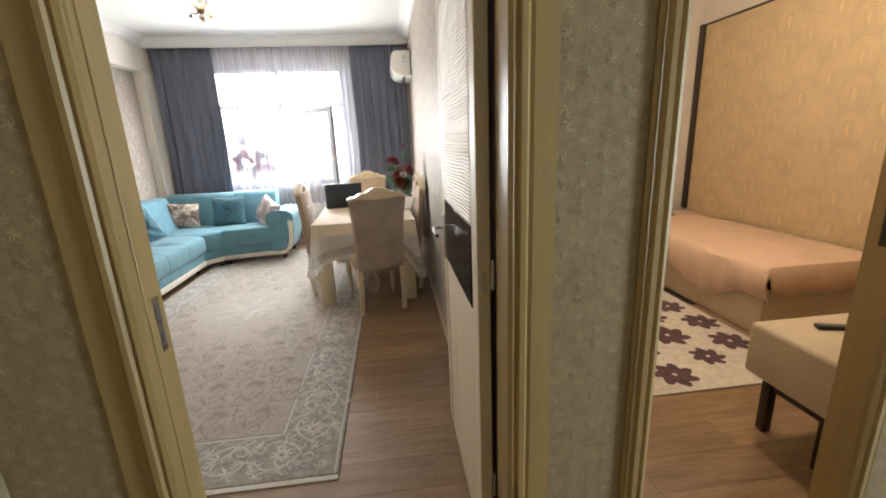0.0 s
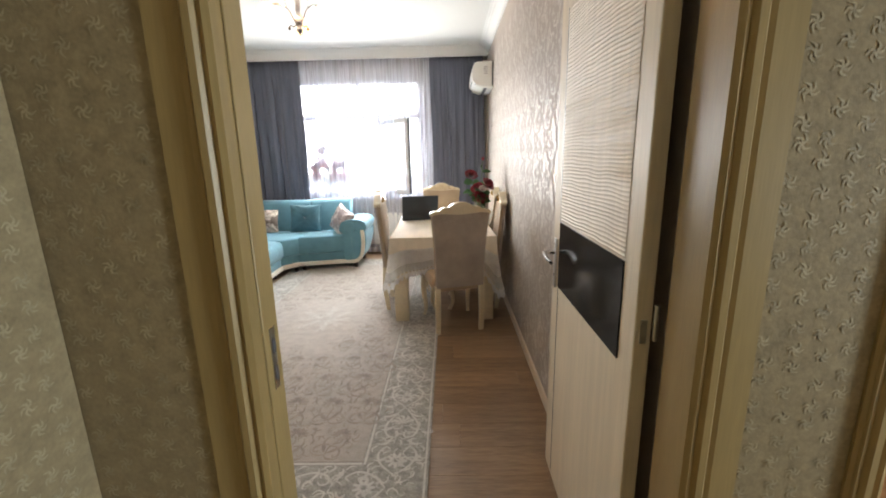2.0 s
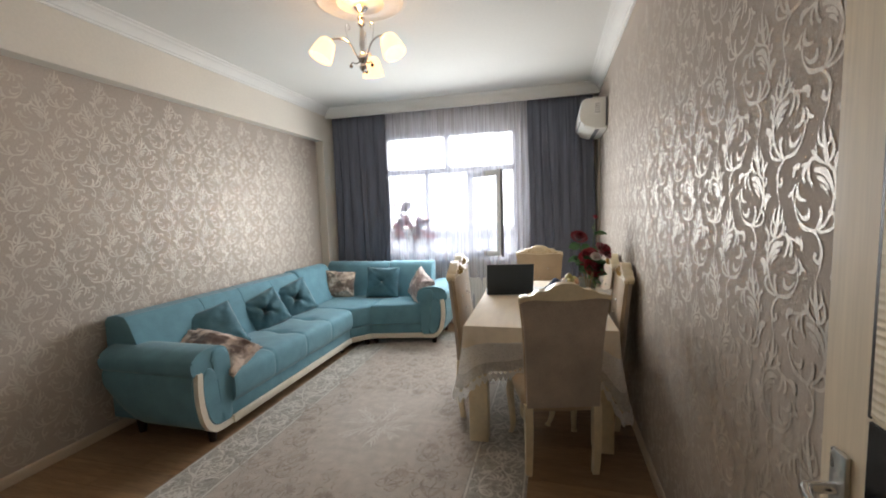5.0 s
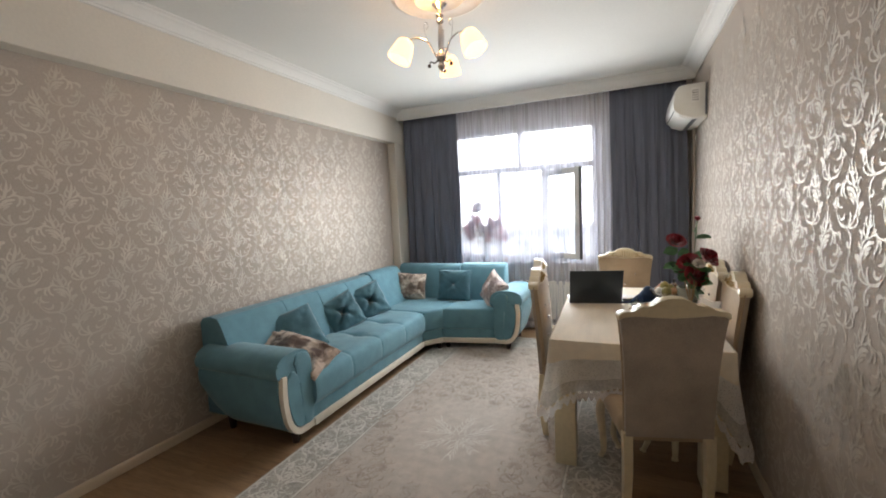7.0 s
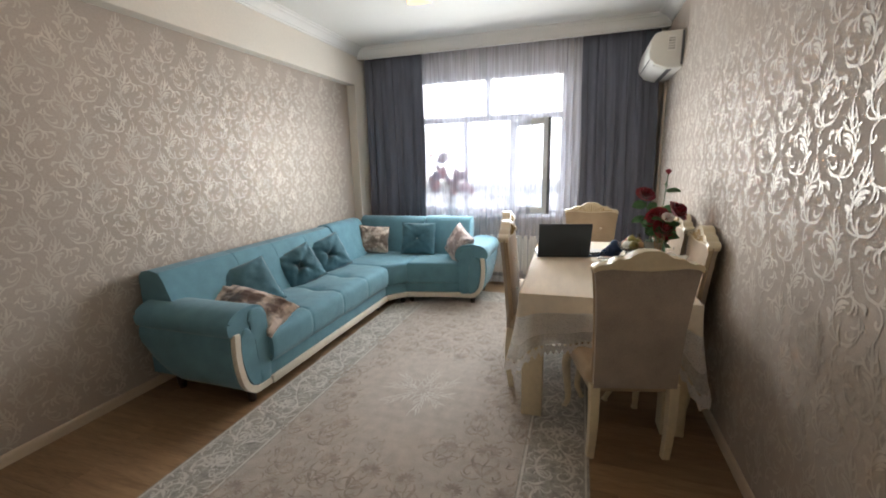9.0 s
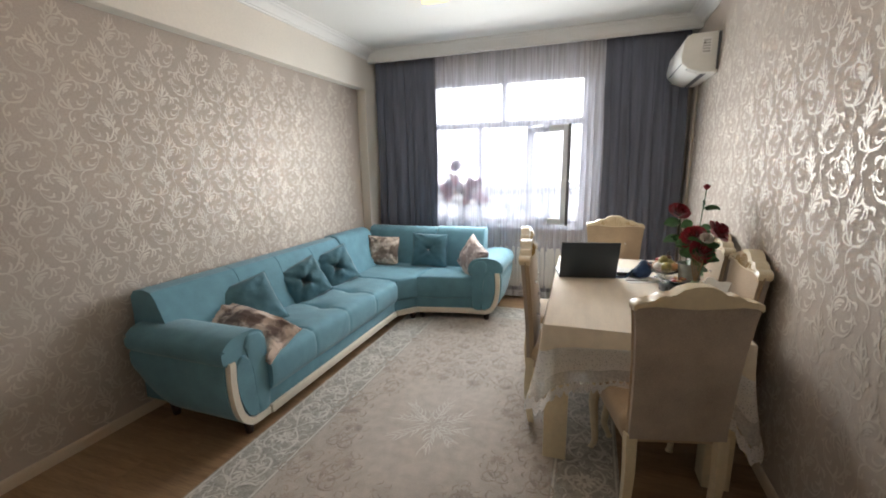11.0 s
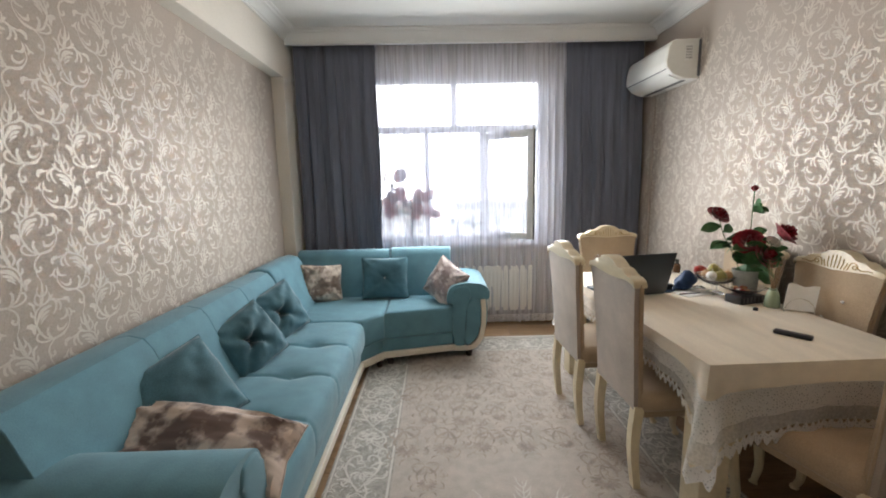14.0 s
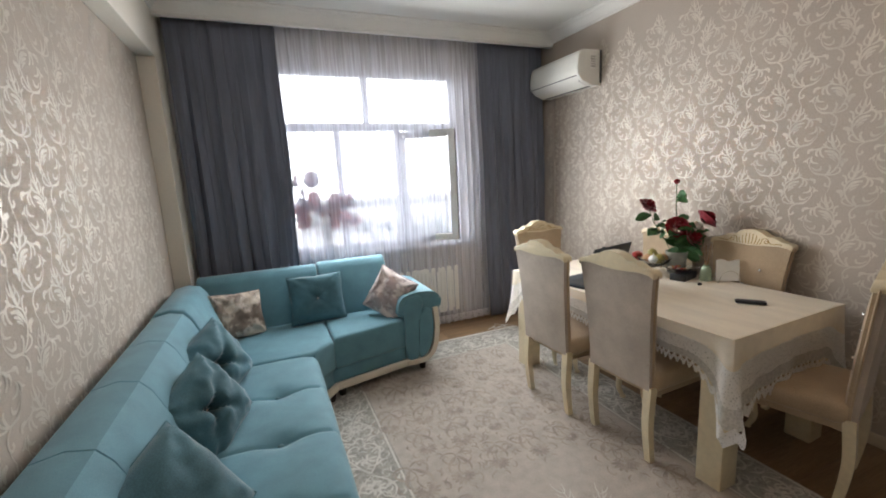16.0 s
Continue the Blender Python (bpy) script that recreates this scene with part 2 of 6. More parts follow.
M_VASE = material("grey_glass_vase", (0.50, 0.54, 0.50), 0.25, 0.1, 8, 40, 0.03, transmission=0.2, coat=0.4)
M_GLASS = material("clear_glass", (0.92, 0.93, 0.92), 0.08, 0.01, 4, 20, 0.0, transmission=0.95)
M_PANE = pane_material("window_pane")
M_APPLE = material("red_apple_skin", (0.42, 0.03, 0.02), 0.3, 0.3, 20, 80, 0.05, coat=0.3)
M_PEAR = material("green_pear_skin", (0.33, 0.29, 0.09), 0.35, 0.2, 20, 80, 0.05)
M_ORANGE = material("peach_skin", (0.52, 0.30, 0.15), 0.5, 0.2, 20, 120, 0.1)
M_NAVY = material("navy_cloth", (0.012, 0.042, 0.12), 0.6, 0.25, 12, 150, 0.3)
M_MINT = material("mint_bottle_glass", (0.40, 0.50, 0.36), 0.25, 0.05, 6, 40, 0.02, transmission=0.15, coat=0.3)
M_REED = material("reed_stick", (0.30, 0.20, 0.11), 0.8, 0.2, 30, 90, 0.1)
M_NAPKIN = material("white_paper", (0.86, 0.85, 0.82), 0.85, 0.03, 8, 90, 0.15)
M_BROWNGL = material("brown_bottle", (0.10, 0.045, 0.02), 0.25, 0.1, 8, 40, 0.0)
M_SHADE = material("lit_frosted_shade", (1.0, 0.62, 0.34), 0.4, 0.02, 9, 40, 0.0, emit=1.9)
M_ROSETTE = material("ceiling_rosette_gypsum", (0.78, 0.74, 0.68), 0.7, 0.05, 6, 60, 0.1)
M_RADIATOR = material("white_radiator_enamel", (0.80, 0.80, 0.79), 0.4, 0.02, 4, 50, 0.02)
M_PEACH = material("peach_satin_bedspread", (0.70, 0.50, 0.36), 0.5, 0.08, 4, 60, 0.25, sheen=0.2)
M_BEDBASE = material("cream_bed_base", (0.62, 0.50, 0.34), 0.5, 0.06, 4, 60, 0.05)
M_PURPLE = material("plum_rug_figure", (0.10, 0.055, 0.06), 0.95, 0.25, 20, 150, 0.8)
M_BEDRUG = material("cream_rug_pile", (0.62, 0.57, 0.50), 0.95, 0.12, 20, 150, 0.8)
M_BEIGECLOTH = material("beige_tablecloth", (0.56, 0.47, 0.34), 0.75, 0.06, 5, 120, 0.4)
M_SOIL = material("pale_glazed_pot", (0.66, 0.66, 0.72), 0.8, 0.15, 12, 80, 0.2)
M_REDLEAF = material("red_houseplant_leaf", (0.58, 0.12, 0.10), 0.45, 0.4, 18, 90, 0.2)
M_DARKLEAF = material("dark_houseplant_leaf", (0.17, 0.12, 0.17), 0.45, 0.3, 18, 90, 0.2)
M_FACADE = material("far_facade_render", (0.90, 0.91, 0.92), 0.8, 0.08, 0.3, 3, 0.1)
M_FARGLASS = material("far_window_glass", (0.72, 0.75, 0.78), 0.15, 0.1, 1, 3, 0.0)
M_GROUND = material("courtyard_ground", (0.42, 0.42, 0.41), 0.9, 0.2, 0.2, 3, 0.1)
M_TREE = material("far_foliage", (0.13, 0.18, 0.12), 0.8, 0.4, 1.0, 6, 0.4)
M_HAZE = material("bright_haze", (0.95, 0.97, 1.0), 0.9, 0.01, 0.01, 0.1, 0.0, emit=4.5)
M_BARK = material("bark", (0.12, 0.09, 0.07), 0.9, 0.2, 3, 30, 0.4)

# ---- shape helpers ----


def finish(name, bm, mat, smooth=True):
    me = bpy.data.meshes.new(name)
    bmesh.ops.recalc_face_normals(bm, faces=bm.faces)
    bm.to_mesh(me)
    bm.free()
    for mt in mat if isinstance(mat, (list, tuple)) else (mat,):
        me.materials.append(mt)
    if smooth:
        me.shade_smooth()
        me.set_sharp_from_angle(angle=radians(38))
    return me


def part(name, bm, mat, parent=None, label="", at=None, smooth=True):
    ob = new(name, finish(name, bm, mat, smooth))
    if at is not None:
        ob.matrix_basis = at
    if parent is not None:
        ob.parent = parent
    if label:
        ob["label"] = label
    return ob


def thing(name, m, label, category, group="", kind=""):
    ob = new(name)
    ob.empty_display_size = 0.1
    ob.matrix_basis = m
    return tagged(ob, label, category, group, kind)


def box(bm, lo, hi, bevel=0.0, seg=2):
    lo, hi = [min(a, b) for a, b in zip(lo, hi)], [max(a, b) for a, b in zip(lo, hi)]
    v = [bm.verts.new((x, y, z)) for x in (lo[0], hi[0]) for y in (lo[1], hi[1]) for z in (lo[2], hi[2])]
    fs = [bm.faces.new([v[i] for i in q]) for q in ((0, 1, 3, 2), (4, 6, 7, 5), (0, 4, 5, 1), (2, 3, 7, 6), (0, 2, 6, 4), (1, 5, 7, 3))]
    if bevel:
        es = list({e for f in fs for e in f.edges})
        bmesh.ops.bevel(bm, geom=es, offset=bevel, segments=seg, profile=0.5, affect="EDGES", clamp_overlap=True)
    return v


def boxes(*spans, bevel=0.0, seg=2):
    bm = bmesh.new()
    for lo, hi in spans:
        box(bm, lo, hi, bevel, seg)
    return bm


def prism(bm, pts, put, a, b, bevel=0.0, seg=2):
    """A closed outline pts (u, v) drawn out from a to b; put(u, v, w) gives the place."""
    n = len(pts)
    v0 = [bm.verts.new(put(u, v, a)) for u, v in pts]
    v1 = [bm.verts.new(put(u, v, b)) for u, v in pts]
    fs = [bm.faces.new(v0[::-1]), bm.faces.new(v1)]
    fs += [bm.faces.new((v0[i], v0[(i + 1) % n], v1[(i + 1) % n], v1[i])) for i in range(n)]
    if bevel:
        es = list({e for f in fs[:2] for e in f.edges})
        bmesh.ops.bevel(bm, geom=es, offset=bevel, segments=seg, profile=0.5, affect="EDGES", clamp_overlap=True)


def catmull(pts, steps=6, closed=False):
    """A smooth line through the points."""
    pts = [Vector(p) for p in pts]
    out, n = [], len(pts)
    for i in range(n if closed else n - 1):
        if closed:
            p0, p1, p2, p3 = (pts[(i + k) % n] for k in (-1, 0, 1, 2))
        else:
            p0, p1, p2, p3 = pts[max(i - 1, 0)], pts[i], pts[i + 1], pts[min(i + 2, n - 1)]
        for s in range(steps):
            t = s / steps
            out.append(0.5 * (2 * p1 + (p2 - p0) * t + (2 * p0 - 5 * p1 + 4 * p2 - p3) * t * t + (3 * p1 - p0 - 3 * p2 + p3) * t ** 3))
    if not closed:
        out.append(pts[-1])
    return out


def tube(bm, pts, radii, n=8, flat=1.0):
    """A round bar along pts with a radius at each point."""
    pts = [Vector(p) for p in pts]
    if isinstance(radii, (int, float)):
        radii = [radii] * len(pts)
    rings, side = [], None
    for i, p in enumerate(pts):
        d = (pts[min(i + 1, len(pts) - 1)] - pts[max(i - 1, 0)]).normalized()
        if side is None:
            side = d.orthogonal().normalized()
        side = (side - d * side.dot(d)).normalized()
        up = d.cross(side)
        rings.append([bm.verts.new(p + radii[i] * (math.cos(a) * side + flat * math.sin(a) * up)) for a in (2 * math.pi * k / n for k in range(n))])
    for a, b in zip(rings, rings[1:]):
        for k in range(n):
            bm.faces.new((a[k], a[(k + 1) % n], b[(k + 1) % n], b[k]))
    bm.faces.new(rings[0][::-1])
    bm.faces.new(rings[-1])


def lathe(bm, profile, n=24, centre=(0, 0, 0)):
    """Turn (radius, height) round a post."""
    rings = []
    for r, z in profile:
        if r < 1e-5:
            rings.append([bm.verts.new((centre[0], centre[1], centre[2] + z))])
        else:
            rings.append([bm.verts.new((centre[0] + r * math.cos(2 * math.pi * k / n), centre[1] + r * math.sin(2 * math.pi * k / n), centre[2] + z)) for k in range(n)])
    for a, b in zip(rings, rings[1:]):
        for k in range(n):
            q = [a[k % len(a)], a[(k + 1) % len(a)], b[(k + 1) % len(b)], b[k % len(b)]]
            q = list(dict.fromkeys(q))
            if len(q) > 2:
                bm.faces.new(q)


def ball(bm, c, r, n=10, squash=(1, 1, 1)):
    m = Matrix.Translation(c) @ Matrix.Diagonal((r * squash[0], r * squash[1], r * squash[2], 1))
    bmesh.ops.create_uvsphere(bm, u_segments=n, v_segments=max(6, n - 3), radius=1.0, matrix=m)


def ribbon(verts, faces, pts, wmax, put, start=0.15, end=0.0, steps=5, lift=0.0):
    """A flat tapered stroke through pts (u, v), widest a third along; written into vertex and face lists."""
    line = catmull([(u, v, 0) for u, v in pts], steps)
    n, base = len(line), len(verts)
    lift = lift + 0.00003 * (len(faces) * 7 % 23)
    for i, p in enumerate(line):
        t = i / (n - 1)
        d = line[min(i + 1, n - 1)] - line[max(i - 1, 0)]
        d = d.normalized() if d.length > 1e-9 else Vector((1, 0, 0))
        side = Vector((-d.y, d.x, 0))
        w = wmax * (start + (1 - start) * min(1, t / 0.35) if t < 0.35 else 1 - (1 - end) * ((t - 0.35) / 0.65) ** 1.4) * 0.5
        a, b = p + side * w, p - side * w
        verts.append(put(a.x, a.y, lift))
        verts.append(put(b.x, b.y, lift))
    for i in range(n - 1):
        k = base + 2 * i
        faces.append((k, k + 1, k + 3, k + 2))


def sheet(name, verts, faces, mat, parent, label=""):
    me = bpy.data.meshes.new(name)
    me.from_pydata([tuple(v) for v in verts], [], faces)
    me.materials.append(mat)
    me.update()
    ob = new(name, me)
    ob.parent = parent
    tagged(ob, label, kind="stuff")
    return ob


def structure(name, bm, mat, label, smooth=True):
    return tagged(part(name, bm, mat, smooth=smooth), label, name.split("_")[0], kind="structure")

# ---- large structure ----
LX, RX, DY, WY, CZ = -2.86, 0.68, 0.83, 6.20, 2.86  # left wall, right wall, door wall, window wall, ceiling
HY = 0.72  # hall side of the door wall
BX, BZ = -2.747, 2.445  # beam face and underside

wall_left = structure("wall_left", boxes(((LX - 0.2, DY, -0.1), (LX, 6.5, CZ))), M_PAPER, "taupe wallpapered wall behind the sofa")
wall_right = structure("wall_right", boxes(((RX, DY, -0.1), (RX + 0.12, 6.5, CZ))), M_PAPER, "taupe wallpapered wall behind the dining table")
WX0, WX1, WZ0, WZ1 = -2.10, -0.27, 0.86, 2.53
RX0, RX1, RZ1 = WX0 - 0.05, WX1 + 0.09, WZ1 + 0.06  # reveal on the room side
wall_window = structure("wall_window", boxes(
    ((LX, WY, -0.1), (RX0, 6.33, CZ)), ((RX1, WY, -0.1), (RX, 6.33, CZ)), ((RX0, WY, -0.1), (RX1, 6.33, WZ0)), ((RX0, WY, RZ1), (RX1, 6.33, CZ)),
    ((LX, 6.33, -0.1), (WX0, 6.5, CZ)), ((WX1, 6.33, -0.1), (RX, 6.5, CZ)),
    ((WX0, 6.33, -0.1), (WX1, 6.5, WZ0)), ((WX0, 6.33, WZ1), (WX1, 6.5, CZ))), M_PLASTER, "plain cream wall round the window")
DX0, DX1, DZ = -0.265, 0.62, 2.06
BX0, BX1 = 1.05, 1.80
wall_door = structure("wall_door", boxes(
    ((LX - 0.2, HY + 0.004, -0.1), (DX0 - 0.02, DY, CZ)), ((DX1 + 0.02, HY + 0.004, -0.1), (BX0 - 0.02, DY, CZ)),
    ((BX1 + 0.02, HY + 0.004, -0.1), (4.05, DY, CZ)), ((DX0 - 0.02, HY + 0.004, DZ + 0.02), (DX1 + 0.02, DY, CZ)),
    ((BX0 - 0.02, HY + 0.004, DZ + 0.02), (BX1 + 0.02, DY, CZ))), M_HALLPAPER, "olive wallpapered wall with the two doorways")
structure("wall_room_back", boxes(((LX, DY, 0), (DX0 - 0.1, DY + 0.006, CZ))), M_PAPER, "taupe wallpapered wall beside the doorway")
structure("wall_hall_left", boxes(((-0.86, -1.9, -0.1), (-0.66, HY, CZ))), M_HALLPAPER, "olive wallpapered hall wall")
structure("wall_hall_back", boxes(((-0.86, -2.1, -0.1), (4.05, -1.9, CZ))), M_HALLPAPER, "olive wallpapered wall closing the hall")
# unseen end wall; its opening is made up to hold the cool fill lamp
structure("wall_hall_right", boxes(((4.05, -1.9, -0.1), (4.25, -0.97, CZ)), ((4.05, -0.13, -0.1), (4.25, HY, CZ)), ((4.05, -0.97, 2.17), (4.25, -0.13, CZ))), M_HALLPAPER, "unseen olive wallpapered hall end wall with an opening added for the fill lamp")
wall_bedroom_right = structure("wall_bedroom_right", boxes(((3.85, DY, -0.1), (4.05, 4.56, CZ))), M_PLASTER, "cream wall above the gold panel in the bedroom")
structure("wall_bedroom_far", boxes(((RX + 0.12, 4.36, -0.1), (3.85, 4.56, CZ))), M_PLASTER, "plain cream bedroom wall")
structure("ceiling", boxes(((LX - 0.2, -2.1, CZ), (4.05, 6.5, CZ + 0.12))), M_CEIL, "flat white painted ceiling")
structure("beam", boxes(((LX, DY, BZ), (BX, WY, CZ)), ((LX, 5.884, 0), (BX, WY, BZ)), bevel=0.004, seg=1), M_PLASTER, "cream painted boxed beam and corner pier")

floor = structure("floor", boxes(((LX - 0.2, -2.1, -0.1), (4.05, 6.5, -0.012))), M_GAP, "light oak laminate plank floor")


def cornice_profile():
    return [(0, 0), (0.012, 0), (0.012, 0.018), (0.022, 0.024), (0.03, 0.05), (0.052, 0.072), (0.058, 0.082), (0.074, 0.086), (0.08, 0.098), (0.10, 0.104), (0.10, 0.115), (0, 0.115)]


CB = CZ - 0.115
side_profile = [(1.3 * u, 0.72 * v) for u, v in cornice_profile()]
SB = CZ - 0.72 * 0.115
bm = bmesh.new()
prism(bm, side_profile, lambda u, v, w: (BX + u, w, SB + v), DY, 5.985)
structure("cornice_left", bm, M_CORNICE, "white moulded gypsum cornice along the beam")
bm = bmesh.new()
prism(bm, side_profile, lambda u, v, w: (RX - u, w, SB + v), DY, 5.985)
structure("cornice_right", bm, M_CORNICE, "white moulded gypsum cornice along the wall")
bm = bmesh.new()
prism(bm, cornice_profile(), lambda u, v, w: (w, 5.985 - u + 0.0, CB + v), BX, RX)
box(bm, (BX, 5.987, CB + 0.001), (RX, 6.02, CZ))
structure("cornice_window", bm, M_CORNICE, "white moulded curtain pelmet under the ceiling")
bm = bmesh.new()
prism(bm, cornice_profile(), lambda u, v, w: (w, DY + 0.006 + u, CB + v), BX, RX)
structure("cornice_back", bm, M_CORNICE, "white moulded gypsum cornice above the doorway")

SK = [(0, 0), (0.014, 0), (0.014, 0.045), (0.010, 0.058), (0.004, 0.064), (0, 0.064)]
for nm, fn, a, b in (("left", lambda u, v, w: (LX + u, w, v), DY + 0.02, 5.884), ("right", lambda u, v, w: (RX - u, w, v), DY + 0.02, WY),
                     ("window", lambda u, v, w: (w, WY - u, v), BX, RX - 0.014), ("back", lambda u, v, w: (w, DY + 0.006 + u, v), LX + 0.014, DX0 - 0.14),
                     ("hall", lambda u, v, w: (w, HY + 0.004 - u, v), 0.73, 0.975), ("bedroom", lambda u, v, w: (w, 4.36 - u, v), 0.82, 3.8)):
    bm = bmesh.new()
    prism(bm, SK, fn, a, b)
    structure("baseboard_" + nm, bm, M_SKIRT, "cream laminate baseboard")


def casing(name, x0, x1, top, face, out, label, flat):
    """Moulded architrave round an opening on one side of the wall, and the lining of the opening."""
    prof = [(0, 0), (0.068 + flat, 0), (0.070 + flat, 0.008), (0.064, 0.010), (0.062, 0.017), (0.052, 0.014), (0.044, 0.023), (0.03, 0.023), (0.022, 0.013), (0.012, 0.019), (0.0, 0.014)]
    ob = thing(name, pose(0, 0, 0), label, "door frame", kind="structure")
    bm = bmesh.new()
    prism(bm, prof, lambda u, v, w: (x0 - u, face + out * v, w), 0, top + 0.075)
    part("jamb_casing", bm, M_CASING, ob)
    bm = bmesh.new()
    prism(bm, prof, lambda u, v, w: (x1 + u, face + out * v, w), 0, top + 0.075)
    part("jamb_casing", bm, M_CASING, ob)
    bm = bmesh.new()
    prism(bm, prof, lambda u, v, w: (w, face + out * v, top + u), x0, x1)
    part("head_casing", bm, M_CASING, ob)
    return ob


def lining(parent, x0, x1, top):
    part("lining", boxes(((x0 - 0.02, HY, 0), (x0, DY, top)), bevel=0.002, seg=1), M_CASING, parent)
    part("lining", boxes(((x1, HY, 0), (x1 + 0.02, DY, top)), bevel=0.002, seg=1), M_CASING, parent)
    part("lining", boxes(((x0 - 0.02, HY, top), (x1 + 0.02, DY, top + 0.02)), bevel=0.002, seg=1), M_CASING, parent)


frame_room = casing("door_frame_1", DX0, DX1, DZ, HY + 0.004, -1, "ochre moulded door casing round the living room doorway", 0.052)
lining(frame_room, DX0, DX1, DZ)
part("door_stop", boxes(((DX0, HY + 0.03, 0), (DX0 + 0.004, HY + 0.045, DZ)), bevel=0.002, seg=1), M_CASING, frame_room)
bm = boxes(((DX0, HY + 0.062, 0.945), (DX0 + 0.002, HY + 0.086, 1.09)))
part("strike_plate", bm, M_STEEL, frame_room, "steel strike plate in the jamb")
part("strike_hole", boxes(((DX0 + 0.001, HY + 0.067, 1.03), (DX0 + 0.003, HY + 0.081, 1.065)), ((DX0 + 0.001, HY + 0.067, 0.965), (DX0 + 0.003, HY + 0.081, 1.0))), M_GASKET, frame_room)
frame_bed = casing("door_frame_2", BX0, BX1, DZ, HY + 0.004, -1, "ochre moulded door casing round the bedroom doorway", 0.004)
lining(frame_bed, BX0, BX1, DZ)
part("strike_plate", boxes(((BX1 - 0.003, HY + 0.04, 1.08), (BX1, HY + 0.07, 1.20))), M_DARKTRIM, frame_bed)
bm = bmesh.new()
prism(bm, [(0, 0), (0.09, 0), (0.09, 0.02), (0.07, 0.024), (0.02, 0.016), (0, 0.018)], lambda u, v, w: (-0.66 + v, 0.47 - u, w), 0, 2.1)
structure("trim_hall_casing", bm, M_CASING, "ochre casing of another hall door")
part("leaf", boxes(((-0.66, -0.5, 0), (-0.655, 0.378, 2.05))), M_CASING, bpy.data.objects["trim_hall_casing"], "closed ochre hall door leaf")

# ---- open living room door ----
door = thing("door_1", pose(0.577, 0.885, 0.008), "open cream laminate door with black glass band and wave relief panel", "door", kind="structure")
DWID, DTH, DHT = 0.81, 0.04, 2.035
part("leaf", boxes(((0, 0, 0), (DTH, DWID, DHT)), bevel=0.003, seg=1), M_DOOR, door)
P0, P1 = 0.085, DWID - 0.105
bm = boxes(((-0.004, P0, 0.905), (0.001, P1, 1.175)), bevel=0.0015, seg=1)
part("glass_band", bm, M_BLACK, door, "glossy black glass band")
bm = bmesh.new()
nu, nv = 44, 680
grid = []
for j in range(nv + 1):
    z = 1.182 + (1.945 - 1.182) * j / nv
    row = []
    for i in range(nu + 1):
        y = P0 + (P1 - P0) * i / nu
        ph = z * 2 * math.pi / 0.0118 + 6.5 * noise.noise((y * 3.2, z * 7, 0.3)) + 2.2 * noise.noise((y * 11, z * 26, 4.1)) + 5.0 * (P1 - y) * max(0.0, z - 1.5)
        w = (0.5 + 0.5 * math.sin(ph)) ** 1.5
        edge = 0 if i in (0, nu) or j in (0, nv) else 1
        deep = 0.0028 * (0.75 + 0.6 * noise.noise((y * 5, z * 24, 9)))
        row.append(bm.verts.new((-0.0015 - deep * w * edge, y, z)))
    grid.append(row)
for j in range(nv):
    for i in range(nu):
        bm.faces.new((grid[j][i], grid[j][i + 1], grid[j + 1][i + 1], grid[j + 1][i]))
part("wave_panel", bm, M_DOOR, door, "cream panel with rippled wave relief")
bm = boxes(((-0.0016, P1, 1.178), (0.001, P1 + 0.006, 1.95)), ((-0.0016, P1, 0.02), (0.001, P1 + 0.003, 0.9)))
part("groove", bm, M_DARKTRIM, door)
hz = 0.995
hy = DWID - 0.055
bm = boxes(((-0.008, hy - 0.019, hz - 0.105), (0.0, hy + 0.019, hz + 0.105)), bevel=0.0035)
plate = part("handle_plate", bm, M_STEEL, door, "brushed steel handle plate")
bm = bmesh.new()
tube(bm, catmull([(-0.006, hy, hz + 0.045), (-0.032, hy, hz + 0.045), (-0.052, hy - 0.012, hz + 0.044), (-0.056, hy - 0.06, hz + 0.036), (-0.05, hy - 0.115, hz + 0.03)], 5), 0.0095, 10, 0.8)
part("lever", bm, M_CHROME, plate, "chrome lever handle")
bm = bmesh.new()
lathe(bm, [(0, 0.003), (0.006, 0.003), (0.006, 0), (0, 0)], 10)
part("keyhole", bm, M_GASKET, plate, at=pose(-0.0095, hy, hz - 0.05, 0, 90, 0))
part("edge_catch", boxes(((0.012, -0.002, 0.99), (0.028, 0.001, 1.05))), M_STEEL, door)
for z in (0.25, 1.0, 1.8):
    bm = bmesh.new()
    lathe(bm, [(0, 0), (0.007, 0), (0.007, 0.09), (0, 0.09)], 10)
    part("hinge", bm, M_STEEL, door, at=pose(DTH + 0.006, -0.006, z))

# ---- window ----
window = thing("window_1", pose(0, 0, 0), "white plastic window with a fanlight and one sash standing open", "window", kind="structure")


def bar(name, x0, x1, z0, z1, y0=6.33, y1=6.39, parent=window, mat=M_UPVC, bevel=0.006):
    return part(name, boxes(((x0, y0, z0), (x1, y1, z1)), bevel=bevel), mat, parent)


